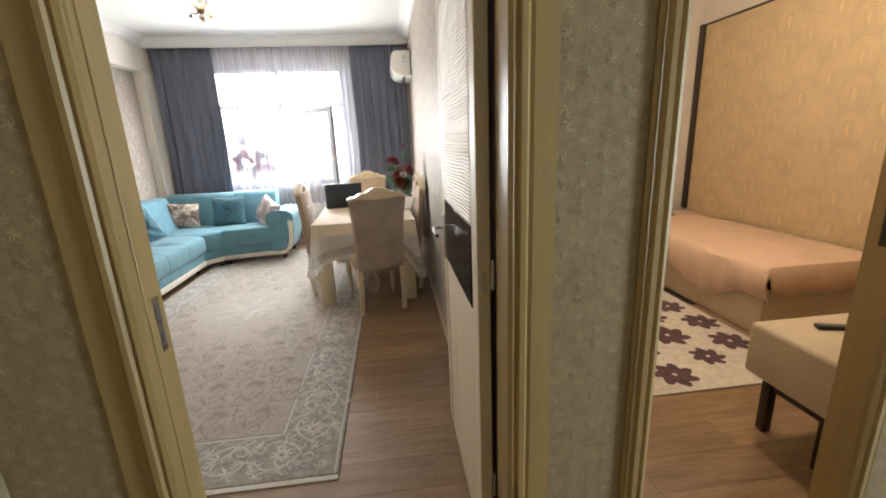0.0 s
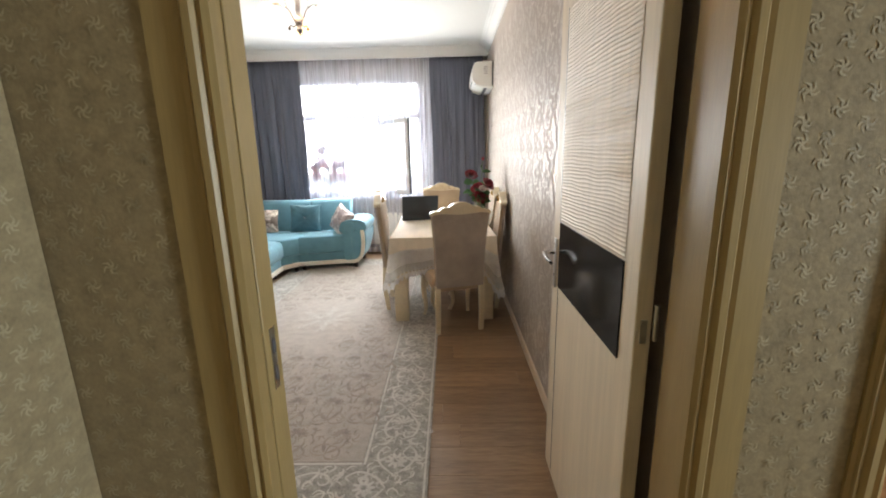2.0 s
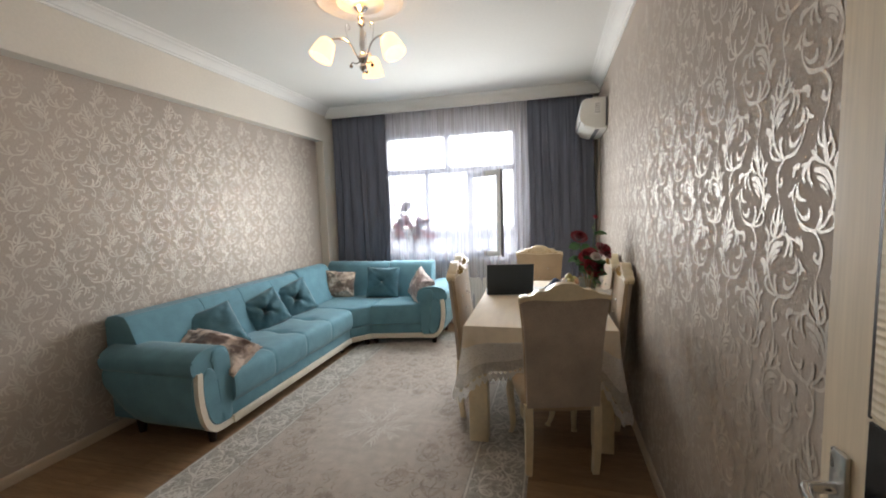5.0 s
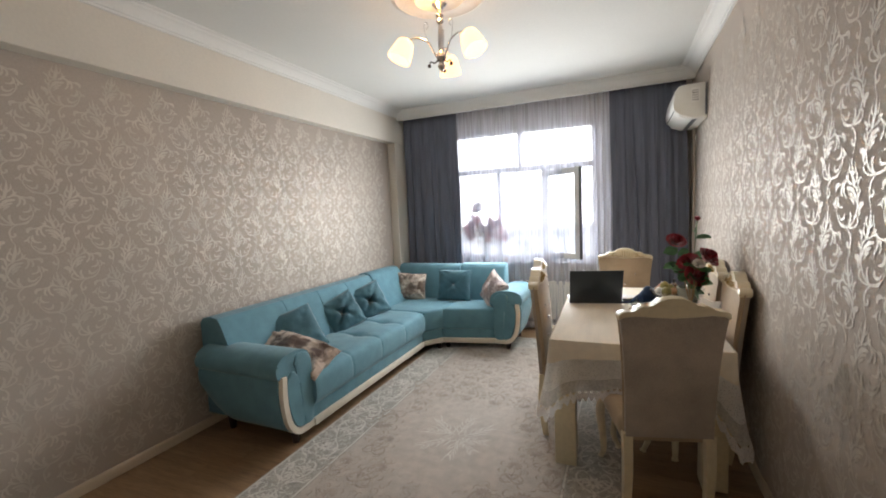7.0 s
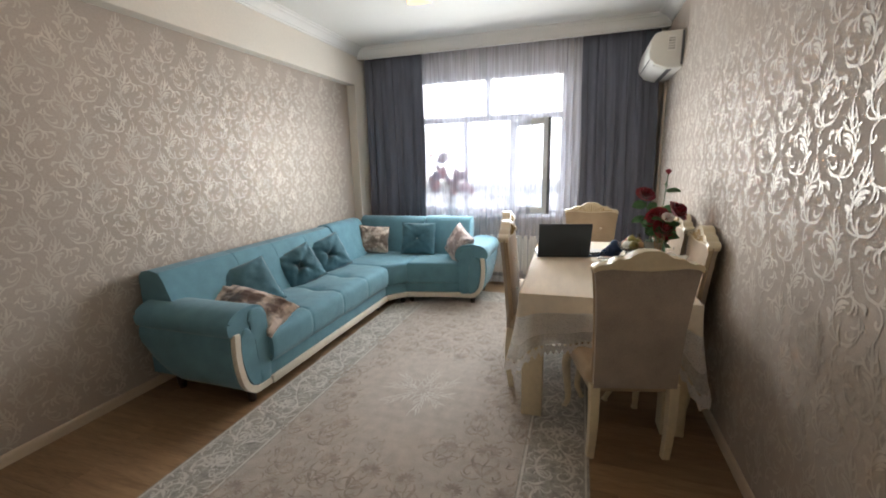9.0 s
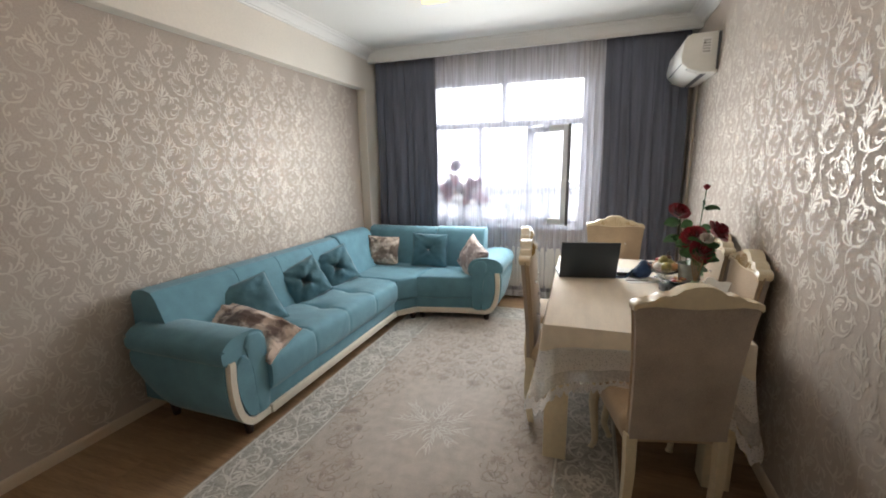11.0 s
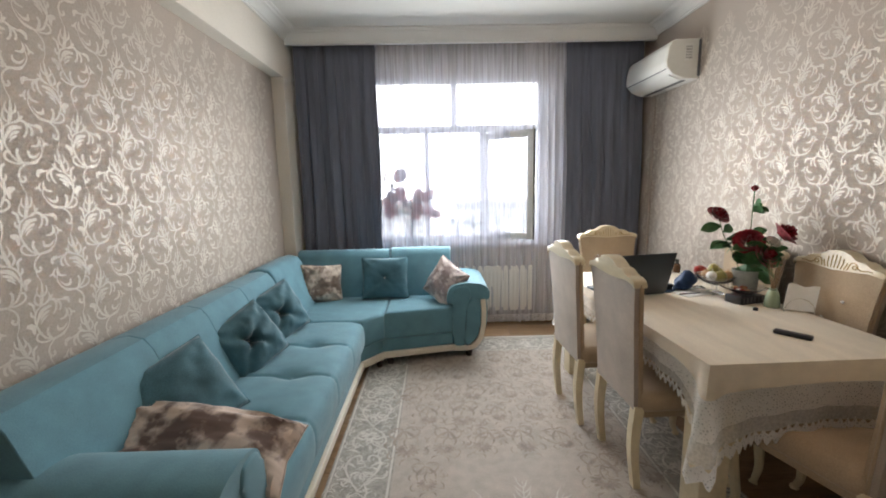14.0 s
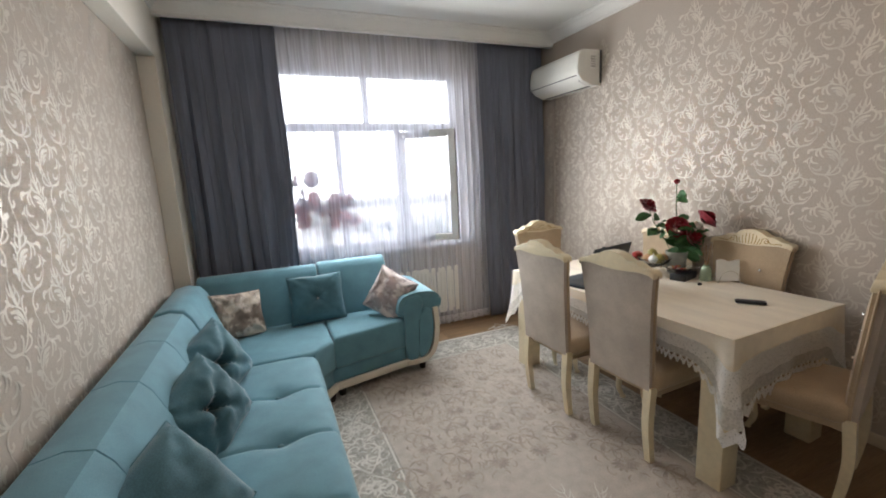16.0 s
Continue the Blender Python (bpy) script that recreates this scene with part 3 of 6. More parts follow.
bar("frame_post", WX0, WX0 + 0.06, WZ0, WZ1)
bar("frame_post", WX1 - 0.06, WX1, WZ0, WZ1)
bar("frame_head", WX0 + 0.06, WX1 - 0.06, WZ1 - 0.06, WZ1)
bar("frame_sill_rail", WX0 + 0.06, WX1 - 0.06, WZ0, WZ0 + 0.06)
bar("transom", WX0 + 0.06, WX1 - 0.06, 1.985, 2.055)
bar("mullion", -1.225, -1.165, 2.055, WZ1 - 0.06)
bar("mullion", -1.51, -1.455, WZ0 + 0.06, 1.985)
bar("mullion", -0.93, -0.87, WZ0 + 0.06, 1.985)
for x0, x1, z0, z1 in ((WX0 + 0.06, -1.51, WZ0 + 0.06, 1.985), (-1.455, -0.93, WZ0 + 0.06, 1.985), (WX0 + 0.06, -1.225, 2.055, WZ1 - 0.06), (-1.165, WX1 - 0.06, 2.055, WZ1 - 0.06)):
    p = bar("pane", x0, x1, z0, z1, 6.352, 6.358, window, M_PANE, 0)
    p.visible_shadow = False
part("window_sill", boxes(((WX0, 6.152, WZ0 - 0.03), (WX1, 6.33, WZ0 - 0.001)), bevel=0.008), M_UPVC, window)
sash = thing("sash", pose(-0.90, 6.318, 0, 0, 0, -34), "open window sash", "")
sash.parent = window
SW = 0.56
for nm, a, b, c, d in (("stile", 0, 0.065, 0.90, 1.965), ("stile", SW - 0.065, SW, 0.90, 1.965), ("rail", 0.065, SW - 0.065, 0.90, 0.965), ("rail", 0.065, SW - 0.065, 1.90, 1.965)):
    part(nm, boxes(((a, -0.03, c), (b, 0.025, d)), bevel=0.006), M_UPVC, sash)
part("gasket", boxes(((SW, -0.026, 0.90), (SW + 0.004, 0.02, 1.965))), M_GASKET, sash)
p = part("pane", boxes(((0.065, -0.004, 0.965), (SW - 0.065, 0.002, 1.90))), M_PANE, sash)
p.visible_shadow = False
bm = boxes(((SW - 0.045, -0.045, 1.36), (SW - 0.02, -0.03, 1.43)), ((SW - 0.04, -0.06, 1.30), (SW - 0.025, -0.045, 1.40)), bevel=0.003)
part("window_handle", bm, M_UPVC, sash)

# ---- curtains ----


def hanging(x0, x1, y, z0, z1, waves, amp, seed, lean=0.0, rows=26, flare=1.0, wild=0.55):
    """Cloth that falls in folds from a rail."""
    rnd = random.Random(seed)
    bm = bmesh.new()
    n = int(waves * 12)
    ph = [rnd.uniform(-0.9, 0.9) for _ in range(int(waves) + 3)]
    am = [rnd.uniform(0.55, 1.25) for _ in range(int(waves) + 3)]
    grid = []
    for j in range(rows + 1):
        t = j / rows
        row = []
        for i in range(n + 1):
            s = i / n
            k = min(waves, max(0.0, s * waves + wild * noise.noise((s * waves * 0.45, seed * 3.1, 0.5 + (0.6 * t if wild > 0.6 else 0.0)))))
            a, f = int(k), k - int(k)
            p = ph[a] * (1 - f) + ph[a + 1] * f
            q = am[a] * (1 - f) + am[a + 1] * f
            w = math.sin(2 * math.pi * k + p + 0.5 * math.sin(2.2 * t + a))
            if wild > 0.6:
                drift = 0.35 * noise.noise((s * 2.5, t * 1.2, seed + 3.0))
                w = 1.5 * noise.noise(((s + 0.05 * drift) * waves * 1.25, 0.45 * t + drift, seed * 1.3)) + 0.75 * noise.noise((s * waves * 2.9 + drift, 0.8 * t, seed + 20.0)) + 0.25 * noise.noise((s * waves * 6.0, 2.0 * t, seed + 31.0))
            fall = 0.35 + 0.65 * min(1.0, (1 - t) * 2.2 * flare + 0.15)
            row.append(bm.verts.new((x0 + (x1 - x0) * s + 0.012 * math.cos(2 * math.pi * k + p) + lean * (1 - t) + 0.02 * noise.noise((s * 5, t * 2.5, seed + 7)),
                                     y + amp * q * fall * w + 0.008 * noise.noise((s * 9, t * 4, seed)), z0 + (z1 - z0) * t)))
        grid.append(row)
    for j in range(rows):
        for i in range(n):
            bm.faces.new((grid[j][i], grid[j][i + 1], grid[j + 1][i + 1], grid[j + 1][i]))
    return bm


def thicken(ob, t):
    md = ob.modifiers.new("thickness", "SOLIDIFY")
    md.thickness, md.offset = t, 0
    return ob


cur = thing("drape_curtain", pose(0, 0, 0), "dark grey pleated drape beside the window", "curtain", "window drapes")
thicken(part("cloth", hanging(-2.72, -1.95, 6.075, 0.03, 2.80, 10, 0.036, 3, wild=1.3), M_DRAPE, cur), 0.003)
cur = thing("drape_curtain", pose(0, 0, 0), "dark grey pleated drape beside the window under the air conditioner", "curtain", "window drapes")
thicken(part("cloth", hanging(-0.13, 0.60, 6.075, 0.02, 2.80, 9, 0.040, 8, lean=0.055, wild=1.3), M_DRAPE, cur), 0.003)
cur = thing("sheer_curtain", pose(0, 0, 0), "white translucent sheer curtain with a lace hem", "curtain")
part("cloth", hanging(-2.02, -0.07, 6.125, 0.10, 2.80, 26, 0.016, 5, rows=14), M_SHEER, cur)
part("hem", hanging(-2.02, -0.07, 6.125, 0.02, 0.10, 26, 0.016, 5, rows=2), M_HEM, cur, "lace hem")
bm = bmesh.new()
tube(bm, [(BX, 6.085, 2.815), (RX, 6.085, 2.815)], 0.012, 8)
tagged(part("curtain_rail", bm, M_STEEL), "steel curtain rail hidden behind the pelmet", "curtain rail")

# ---- radiator below the window ----
rad = thing("radiator", pose(-0.83, 6.15, 0.0), "white panel radiator below the window behind the sheer curtain", "radiator")
part("body", boxes(((-0.42, -0.035, 0.14), (0.42, 0.03, 0.62)), bevel=0.012), M_RADIATOR, rad)
for i in range(20):
    part("rib", boxes(((-0.40 + i * 0.041, -0.042, 0.18), (-0.38 + i * 0.041, -0.034, 0.58)), bevel=0.003, seg=1), M_RADIATOR, rad)
for x in (-0.3, 0.3):
    part("stand", boxes(((x - 0.01, 0.0, 0.0), (x + 0.01, 0.02, 0.15))), M_RADIATOR, rad)

# ---- sofa ----


def soft_prism(pts, put, a, b, bevel, seg=3):
    bm = bmesh.new()
    prism(bm, pts, put, a, b, bevel, seg)
    return bm


sofa = thing("corner_sofa", pose(0, 0, 0), "teal velvet corner sofa with cream lacquered trim on dark feet", "sofa")
# seat sections of the long side, with a seam between them
ys = [3.205, 3.64, 4.075, 4.51, 4.945]


def padded_seat(a, b, tuft_a, tuft_b):
    """One seat section: rounded into the seams and pulled down at a button halfway along them."""
    bm = bmesh.new()
    outline = [(p.x, p.y) for p in catmull([(-1.99, 0.22, 0), (-1.962, 0.26, 0), (-1.955, 0.35, 0), (-1.972, 0.42, 0), (-2.03, 0.449, 0), (-2.13, 0.456, 0), (-2.21, 0.458, 0), (-2.30, 0.457, 0), (-2.45, 0.452, 0), (-2.62, 0.44, 0)], 5)]
    n, rings = 28, []
    for j in range(n + 1):
        y = a + (b - a) * (0.5 - 0.5 * math.cos(math.pi * j / n))
        ring = []
        for u, v in outline:
            sink = (0.008 if v > 0.44 else 0.004) * (math.exp(-((y - a) / 0.012) ** 2) + math.exp(-((y - b) / 0.012) ** 2))
            for on, edge in ((tuft_a, a), (tuft_b, b)):
                if on:
                    r2 = ((u + 2.21) / 0.075) ** 2 + ((y - edge) / 0.050) ** 2
                    sink += (0.026 * math.exp(-r2) + 0.006 * math.exp(-r2 / 5)) if v > 0.43 else 0.0
            d = Vector((-2.30 - u, 0.26 - v)).normalized() if v < 0.44 else Vector((0, -1))
            puff = 0.002 * math.sin(math.pi * (y - a) / (b - a))
            ring.append(bm.verts.new((u + d.x * (sink - puff), y, v + d.y * (sink - puff) + 0.0015 * noise.noise((u * 9, y * 9, 2.0)))))
        ring.append(bm.verts.new((-2.62, y, 0.22)))
        rings.append(ring)
    m = len(rings[0])
    for p, q in zip(rings, rings[1:]):
        for i in range(m):
            bm.faces.new((p[i], p[(i + 1) % m], q[(i + 1) % m], q[i]))
    bm.faces.new(rings[0][::-1])
    bm.faces.new(rings[-1])
    return bm


for a, b in zip(ys, ys[1:]):
    part("seat_cushion", padded_seat(a + 0.0004, b - 0.0004, a > ys[0], b < ys[-1]), M_TEAL, sofa)
back_prof = [(-2.83, 0.12), (-2.83, 0.80), (-2.80, 0.835), (-2.72, 0.85), (-2.655, 0.835), (-2.62, 0.79), (-2.50, 0.50), (-2.46, 0.40), (-2.5, 0.12)]
yb = [3.02, 3.64, 4.075, 4.51, 4.965]
for a, b in zip(yb, yb[1:]):
    part("back_cushion", soft_prism(back_prof, lambda u, v, w: (u, w, v), a + 0.0006, b - 0.0006, 0.003, 1), M_TEAL, sofa)
part("base_panel", boxes(((-2.80, 3.10, 0.10), (-1.995, 4.945, 0.222)), bevel=0.006), M_TEAL, sofa)
part("base_trim", boxes(((-2.0, 3.19, 0.075), (-1.972, 4.94, 0.128)), bevel=0.006), M_TRIM, sofa, "cream lacquered base trim")
for x, y in ((-2.06, 3.08), (-2.66, 3.08), (-2.06, 4.85), (-2.66, 4.85), (-1.14, 5.30), (-1.14, 5.82), (-1.88, 5.12), (-1.80, 5.18)):
    bm = bmesh.new()
    lathe(bm, [(0, 0.0), (0.022, 0.0), (0.032, 0.07), (0.034, 0.112), (0, 0.112)], 12)
    part("foot", bm, M_FOOT, sofa, at=pose(x, y, 0.0))

arm_prof = [(0.0, 0.10), (0.10, 0.085), (0.19, 0.11), (0.25, 0.19), (0.282, 0.32), (0.286, 0.44), (0.275, 0.50), (0.0, 0.50)]
roll_prof = catmull([(0.0, 0.47, 0), (0.14, 0.50, 0), (0.262, 0.492, 0), (0.30, 0.535, 0), (0.292, 0.60, 0), (0.22, 0.645, 0), (0.10, 0.65, 0), (0.02, 0.62, 0), (-0.012, 0.55, 0)], 7, True)
trim_line = [(0.246, 0.515), (0.254, 0.40), (0.246, 0.28), (0.218, 0.175), (0.158, 0.110), (0.08, 0.098), (-0.01, 0.098)]


def sofa_arm(put, back, front, inner=0.0):
    """One rolled arm; put(u, v, w): outward, up, towards the front."""
    rp = [(p.x - inner * max(0.0, 1 - p.x / 0.22), p.y) for p in roll_prof]
    bm = bmesh.new()
    prof = [(p.x, p.y) for p in catmull([(u, v, 0) for u, v in arm_prof[:-1]], 4)] + [arm_prof[-1]]
    rings = []
    for k in range(15):
        t = k / 14
        w = back + (front - 0.02 - back) * t
        rise = 0.20 * max(0.0, 1 - t / 0.32) ** 2
        rings.append([bm.verts.new(put(u, v + rise * (1 - (v - 0.085) / 0.415), w)) for u, v in prof])
    n = len(prof)
    for p, q in zip(rings, rings[1:]):
        for i in range(n):
            bm.faces.new((p[i], p[(i + 1) % n], q[(i + 1) % n], q[i]))
    bm.faces.new(rings[0][::-1])
    bm.faces.new(rings[-1])
    part("arm_body", bm, M_TEAL, sofa)
    part("arm_roll", soft_prism(rp, put, back, front, 0.030, 4), M_TEAL, sofa)
    bm = bmesh.new()
    line = catmull([(u, v, 0) for u, v in trim_line], 6)
    outer, inner = [], []
    for i, p in enumerate(line):
        d = (line[min(i + 1, len(line) - 1)] - line[max(i - 1, 0)]).normalized()
        n = Vector((-d.y, d.x, 0)) * 0.020
        outer.append((p.x + n.x, p.y + n.y))
        inner.append((p.x - n.x, p.y - n.y))
    prism(bm, outer + inner[::-1], put, front - 0.05, front + 0.016, 0.007)
    part("arm_trim", bm, M_TRIM, sofa, "cream lacquered curved arm trim")
    # arched pad inside the trim, and the band of the roll that comes down beside the seat
    arch = catmull([(0.098, 0.125, 0), (0.160, 0.150, 0), (0.198, 0.225, 0), (0.222, 0.33, 0), (0.222, 0.45, 0), (0.195, 0.515, 0), (0.150, 0.520, 0), (0.118, 0.46, 0), (0.104, 0.32, 0)], 4, True)
    part("arm_front_pad", soft_prism([(p.x, p.y) for p in arch], put, front - 0.06, front + 0.010, 0.018), M_TEAL, sofa)
    band = catmull([(-0.004, 0.125, 0), (0.088, 0.118, 0), (0.098, 0.30, 0), (0.112, 0.46, 0), (0.150, 0.545, 0), (0.130, 0.625, 0), (0.040, 0.625, 0), (-0.006, 0.56, 0), (-0.008, 0.34, 0)], 4, True)
    part("arm_front_band", soft_prism([(p.x, p.y) for p in band], put, front - 0.06, front + 0.008, 0.020), M_TEAL, sofa)


sofa_arm(lambda u, v, w: (w, 3.20 - u, v), -2.755, -2.00)
sofa_arm(lambda u, v, w: (-1.27 + u, 5.99 - w, v), 0.12, 0.735, 0.035)


def soft_slab(name, pts, z0, z1, bevel=0.03, mat=M_TEAL):
    return part(name, soft_prism(pts, lambda u, v, w: (u, v, w), z0, z1, bevel), mat, sofa)


soft_slab("corner_seat", [(-2.70, 4.967), (-1.975, 4.967), (-1.835, 5.135), (-1.835, 5.72), (-2.70, 5.72)], 0.22, 0.452)
soft_slab("seat_cushion", [(-1.832, 5.135), (-1.268, 5.268), (-1.268, 5.72), (-1.832, 5.72)], 0.22, 0.455)
soft_slab("base_panel", [(-2.78, 4.96), (-2.0, 4.96), (-1.855, 5.155), (-1.26, 5.285), (-1.26, 5.88), (-2.78, 5.88)], 0.10, 0.222, 0.006)
soft_slab("base_trim", [(-1.995, 4.955), (-1.972, 4.945), (-1.83, 5.118), (-1.848, 5.14)], 0.075, 0.128, 0.005, M_TRIM)
soft_slab("base_trim", [(-1.845, 5.14), (-1.832, 5.118), (-1.20, 5.262), (-1.206, 5.286)], 0.075, 0.128, 0.005, M_TRIM)
back2 = [(0.16, 0.12), (0.16, 0.82), (0.135, 0.865), (0.07, 0.88), (0.015, 0.865), (-0.02, 0.82), (-0.12, 0.45), (-0.12, 0.12)]
part("back_cushion", soft_prism(back2, lambda u, v, w: (w, 5.76 + u, v), -1.832, -1.272, 0.018), M_TEAL, sofa)
part("back_cushion", soft_prism([(u, v - 0.012) for u, v in back2], lambda u, v, w: (w, 5.76 + u, v), -2.70, -1.84, 0.018), M_TEAL, sofa)
part("back_cushion", soft_prism(back_prof, lambda u, v, w: (u + 0.005, w, v + 0.015), 4.97, 5.62, 0.018), M_TEAL, sofa)
for y in ys[1:-1]:
    bm = bmesh.new()
    ball(bm, (-2.21, y, 0.424), 0.011, 8, (1.4, 1.0, 0.4))
    part("tuft_button", bm, M_TEALP, sofa)


def pillow(name, w, h, t, m, mat, label, tuft=0.0, crystal=False, seed=1, wrinkle=0.007, droop=0.0):
    """A stuffed cushion with pulled-out corners, upright in its own xz plane."""
    bm = bmesh.new()
    n = 30
    ids = {}
    for side in (1, -1):
        for i in range(n + 1):
            for j in range(n + 1):
                u, v = 2 * i / n - 1, 2 * j / n - 1
                rim = i in (0, n) or j in (0, n)
                if rim and (i, j) in ids:
                    ids[side, i, j] = ids[i, j]
                    continue
                bulge = ((1 - u * u) * (1 - v * v)) ** 0.38
                pinch = 1 - 0.09 * (1 - abs(u * v)) * (abs(u) ** 4 + abs(v) ** 4) * 0.8
                r = math.hypot(u, v)
                dimple = tuft * math.exp(-(r / 0.16) ** 2) + 0.45 * tuft * math.exp(-(r / 0.55) ** 2) * abs(math.sin(2 * math.atan2(v, u))) ** 6
                wr = wrinkle * noise.noise((u * 2.2 + seed, v * 2.2, side * 3 + seed * 1.7)) + 0.4 * wrinkle * noise.noise((u * 6 + seed, v * 6, side))
                for cu, cv in ((1, 1), (1, -1), (-1, 1), (-1, -1)):
                    far = math.hypot(u - cu, v - cv)
                    wr += 0.55 * wrinkle * math.exp(-(far - 0.45) ** 2 / 0.10) * math.sin(9 * math.atan2(v - cv, u - cu) + seed * side)
                y = side * (t / 2 * bulge * (1 - dimple)) + (0 if rim else wr * side)
                vert = bm.verts.new((u * w / 2 * pinch, y, (v * pinch + 1) * h / 2 - droop * max(0.0, u - 0.1) ** 2))
                ids[side, i, j] = vert
                if rim:
                    ids[i, j] = vert
    for side in (1, -1):
        for i in range(n):
            for j in range(n):
                bm.faces.new((ids[side, i, j], ids[side, i + 1, j], ids[side, i + 1, j + 1], ids[side, i, j + 1]))
    ob = thing(name, m, label, "cushion", "cushions on the sofa")
    part("cover", bm, mat, ob)
    bm = bmesh.new()
    rim = [(-1, -1), (1, -1), (1, 1), (-1, 1), (-1, -1)]
    pts = []
    for (a, b), (c, d) in zip(rim, rim[1:]):
        for k in range(n):
            u, v = a + (c - a) * k / n, b + (d - b) * k / n
            pinch = 1 - 0.09 * (1 - abs(u * v)) * (abs(u) ** 4 + abs(v) ** 4) * 0.8
            pts.append((u * w / 2 * pinch, 0, (v * pinch + 1) * h / 2 - droop * max(0.0, u - 0.1) ** 2))
    tube(bm, pts + [pts[0]], 0.0035, 5)
    part("seam", bm, mat, ob)
    if crystal:
        bm = bmesh.new()
        ball(bm, (0, -t / 2 * (1 - tuft) - 0.006, h / 2), 0.012, 8)
        part("button", bm, M_CRYSTAL, ob, "crystal button")
    return ob


# front of each cushion is its own -y side
pillow("cushion", 0.82, 0.30, 0.16, pose(-2.35, 3.245, 0.462, -66, 5, -3), M_FLORAL, "bronze floral satin lumbar cushion slumped over the sofa arm", seed=2, wrinkle=0.022, droop=0.06)
pillow("cushion", 0.45, 0.40, 0.22, pose(-2.40, 3.585, 0.41, -34, -13, 62), M_TEALP, "plain teal velvet square cushion against the backrest", seed=5, wrinkle=0.010)
pillow("cushion", 0.39, 0.36, 0.23, pose(-2.41, 4.235, 0.43, -26, -19, 62), M_TEALP, "tufted teal velvet cushion with a crystal button", 0.80, True, 7, 0.013)
pillow("cushion", 0.40, 0.37, 0.22, pose(-2.43, 4.715, 0.43, -22, -16, 60), M_TEALP, "tufted teal velvet cushion with a crystal button", 0.80, True, 11, 0.013)
pillow("cushion", 0.36, 0.34, 0.13, pose(-2.42, 5.50, 0.447, -20, 6, 26), M_FLORAL2, "beige floral satin cushion in the sofa corner", seed=13, wrinkle=0.016)
pillow("cushion", 0.42, 0.38, 0.13, pose(-1.87, 5.56, 0.447, -14, 0, 2), M_TEALP, "teal velvet cushion with a crystal button", 0.45, True, 17)
pillow("cushion", 0.34, 0.36, 0.15, pose(-1.42, 5.45, 0.465, -18, 26, -44), M_PINKSATIN, "pale pink floral satin cushion beside the sofa arm", seed=19, wrinkle=0.02)

# ---- dining table ----
TX0, TX1, TY0, TY1 = -0.380, 0.515, 3.385, 5.03
TURN = pose(TX0, TY0, 0, 0, 0, 1.6) @ pose(-TX0, -TY0, 0)
table = thing("dining_table", TURN, "cream lacquered dining table with thick square legs", "table")
part("tabletop", boxes(((TX0, TY0, 0.722), (TX1, TY1, 0.765)), bevel=0.006), M_LACQ, table)
part("apron", boxes(((TX0 + 0.05, TY0 + 0.05, 0.64), (TX1 - 0.05, TY1 - 0.05, 0.722))), M_LACQ, table)
for x in (TX0 + 0.012, TX1 - 0.132):
    for y in (TY0 + 0.02, TY1 - 0.14):
        part("leg", boxes(((x, y, 0.008), (x + 0.12, y + 0.12, 0.72)), bevel=0.006), M_LACQ, table)

cloth = thing("tablecloth", TURN, "ivory jacquard tablecloth with a white lace border and hanging corners", "tablecloth")
bm = boxes(((TX0 - 0.004, TY0 - 0.004, 0.766), (TX1 + 0.004, TY1 + 0.004, 0.773)), bevel=0.003)
part("top_cloth", bm, M_CLOTH, cloth)


def hang(side, d0, d1):
    """Drop of the cloth on one side of the table, at the distances d0 and d1 from that side's two corners."""
    base = (0.325, 0.25, 0.20, 0.178)[side]
    if side == 0:
        base -= 0.042 / (1 + math.exp((0.30 - d0) / 0.03))
    a, b = ((0.45, 0.53), (0.53, 0.36), (0.36, 0.42), (0.42, 0.45))[side]
    return base + (a - base) * math.exp(-(d0 / 0.085) ** 2) + (b - base) * math.exp(-(d1 / 0.085) ** 2)


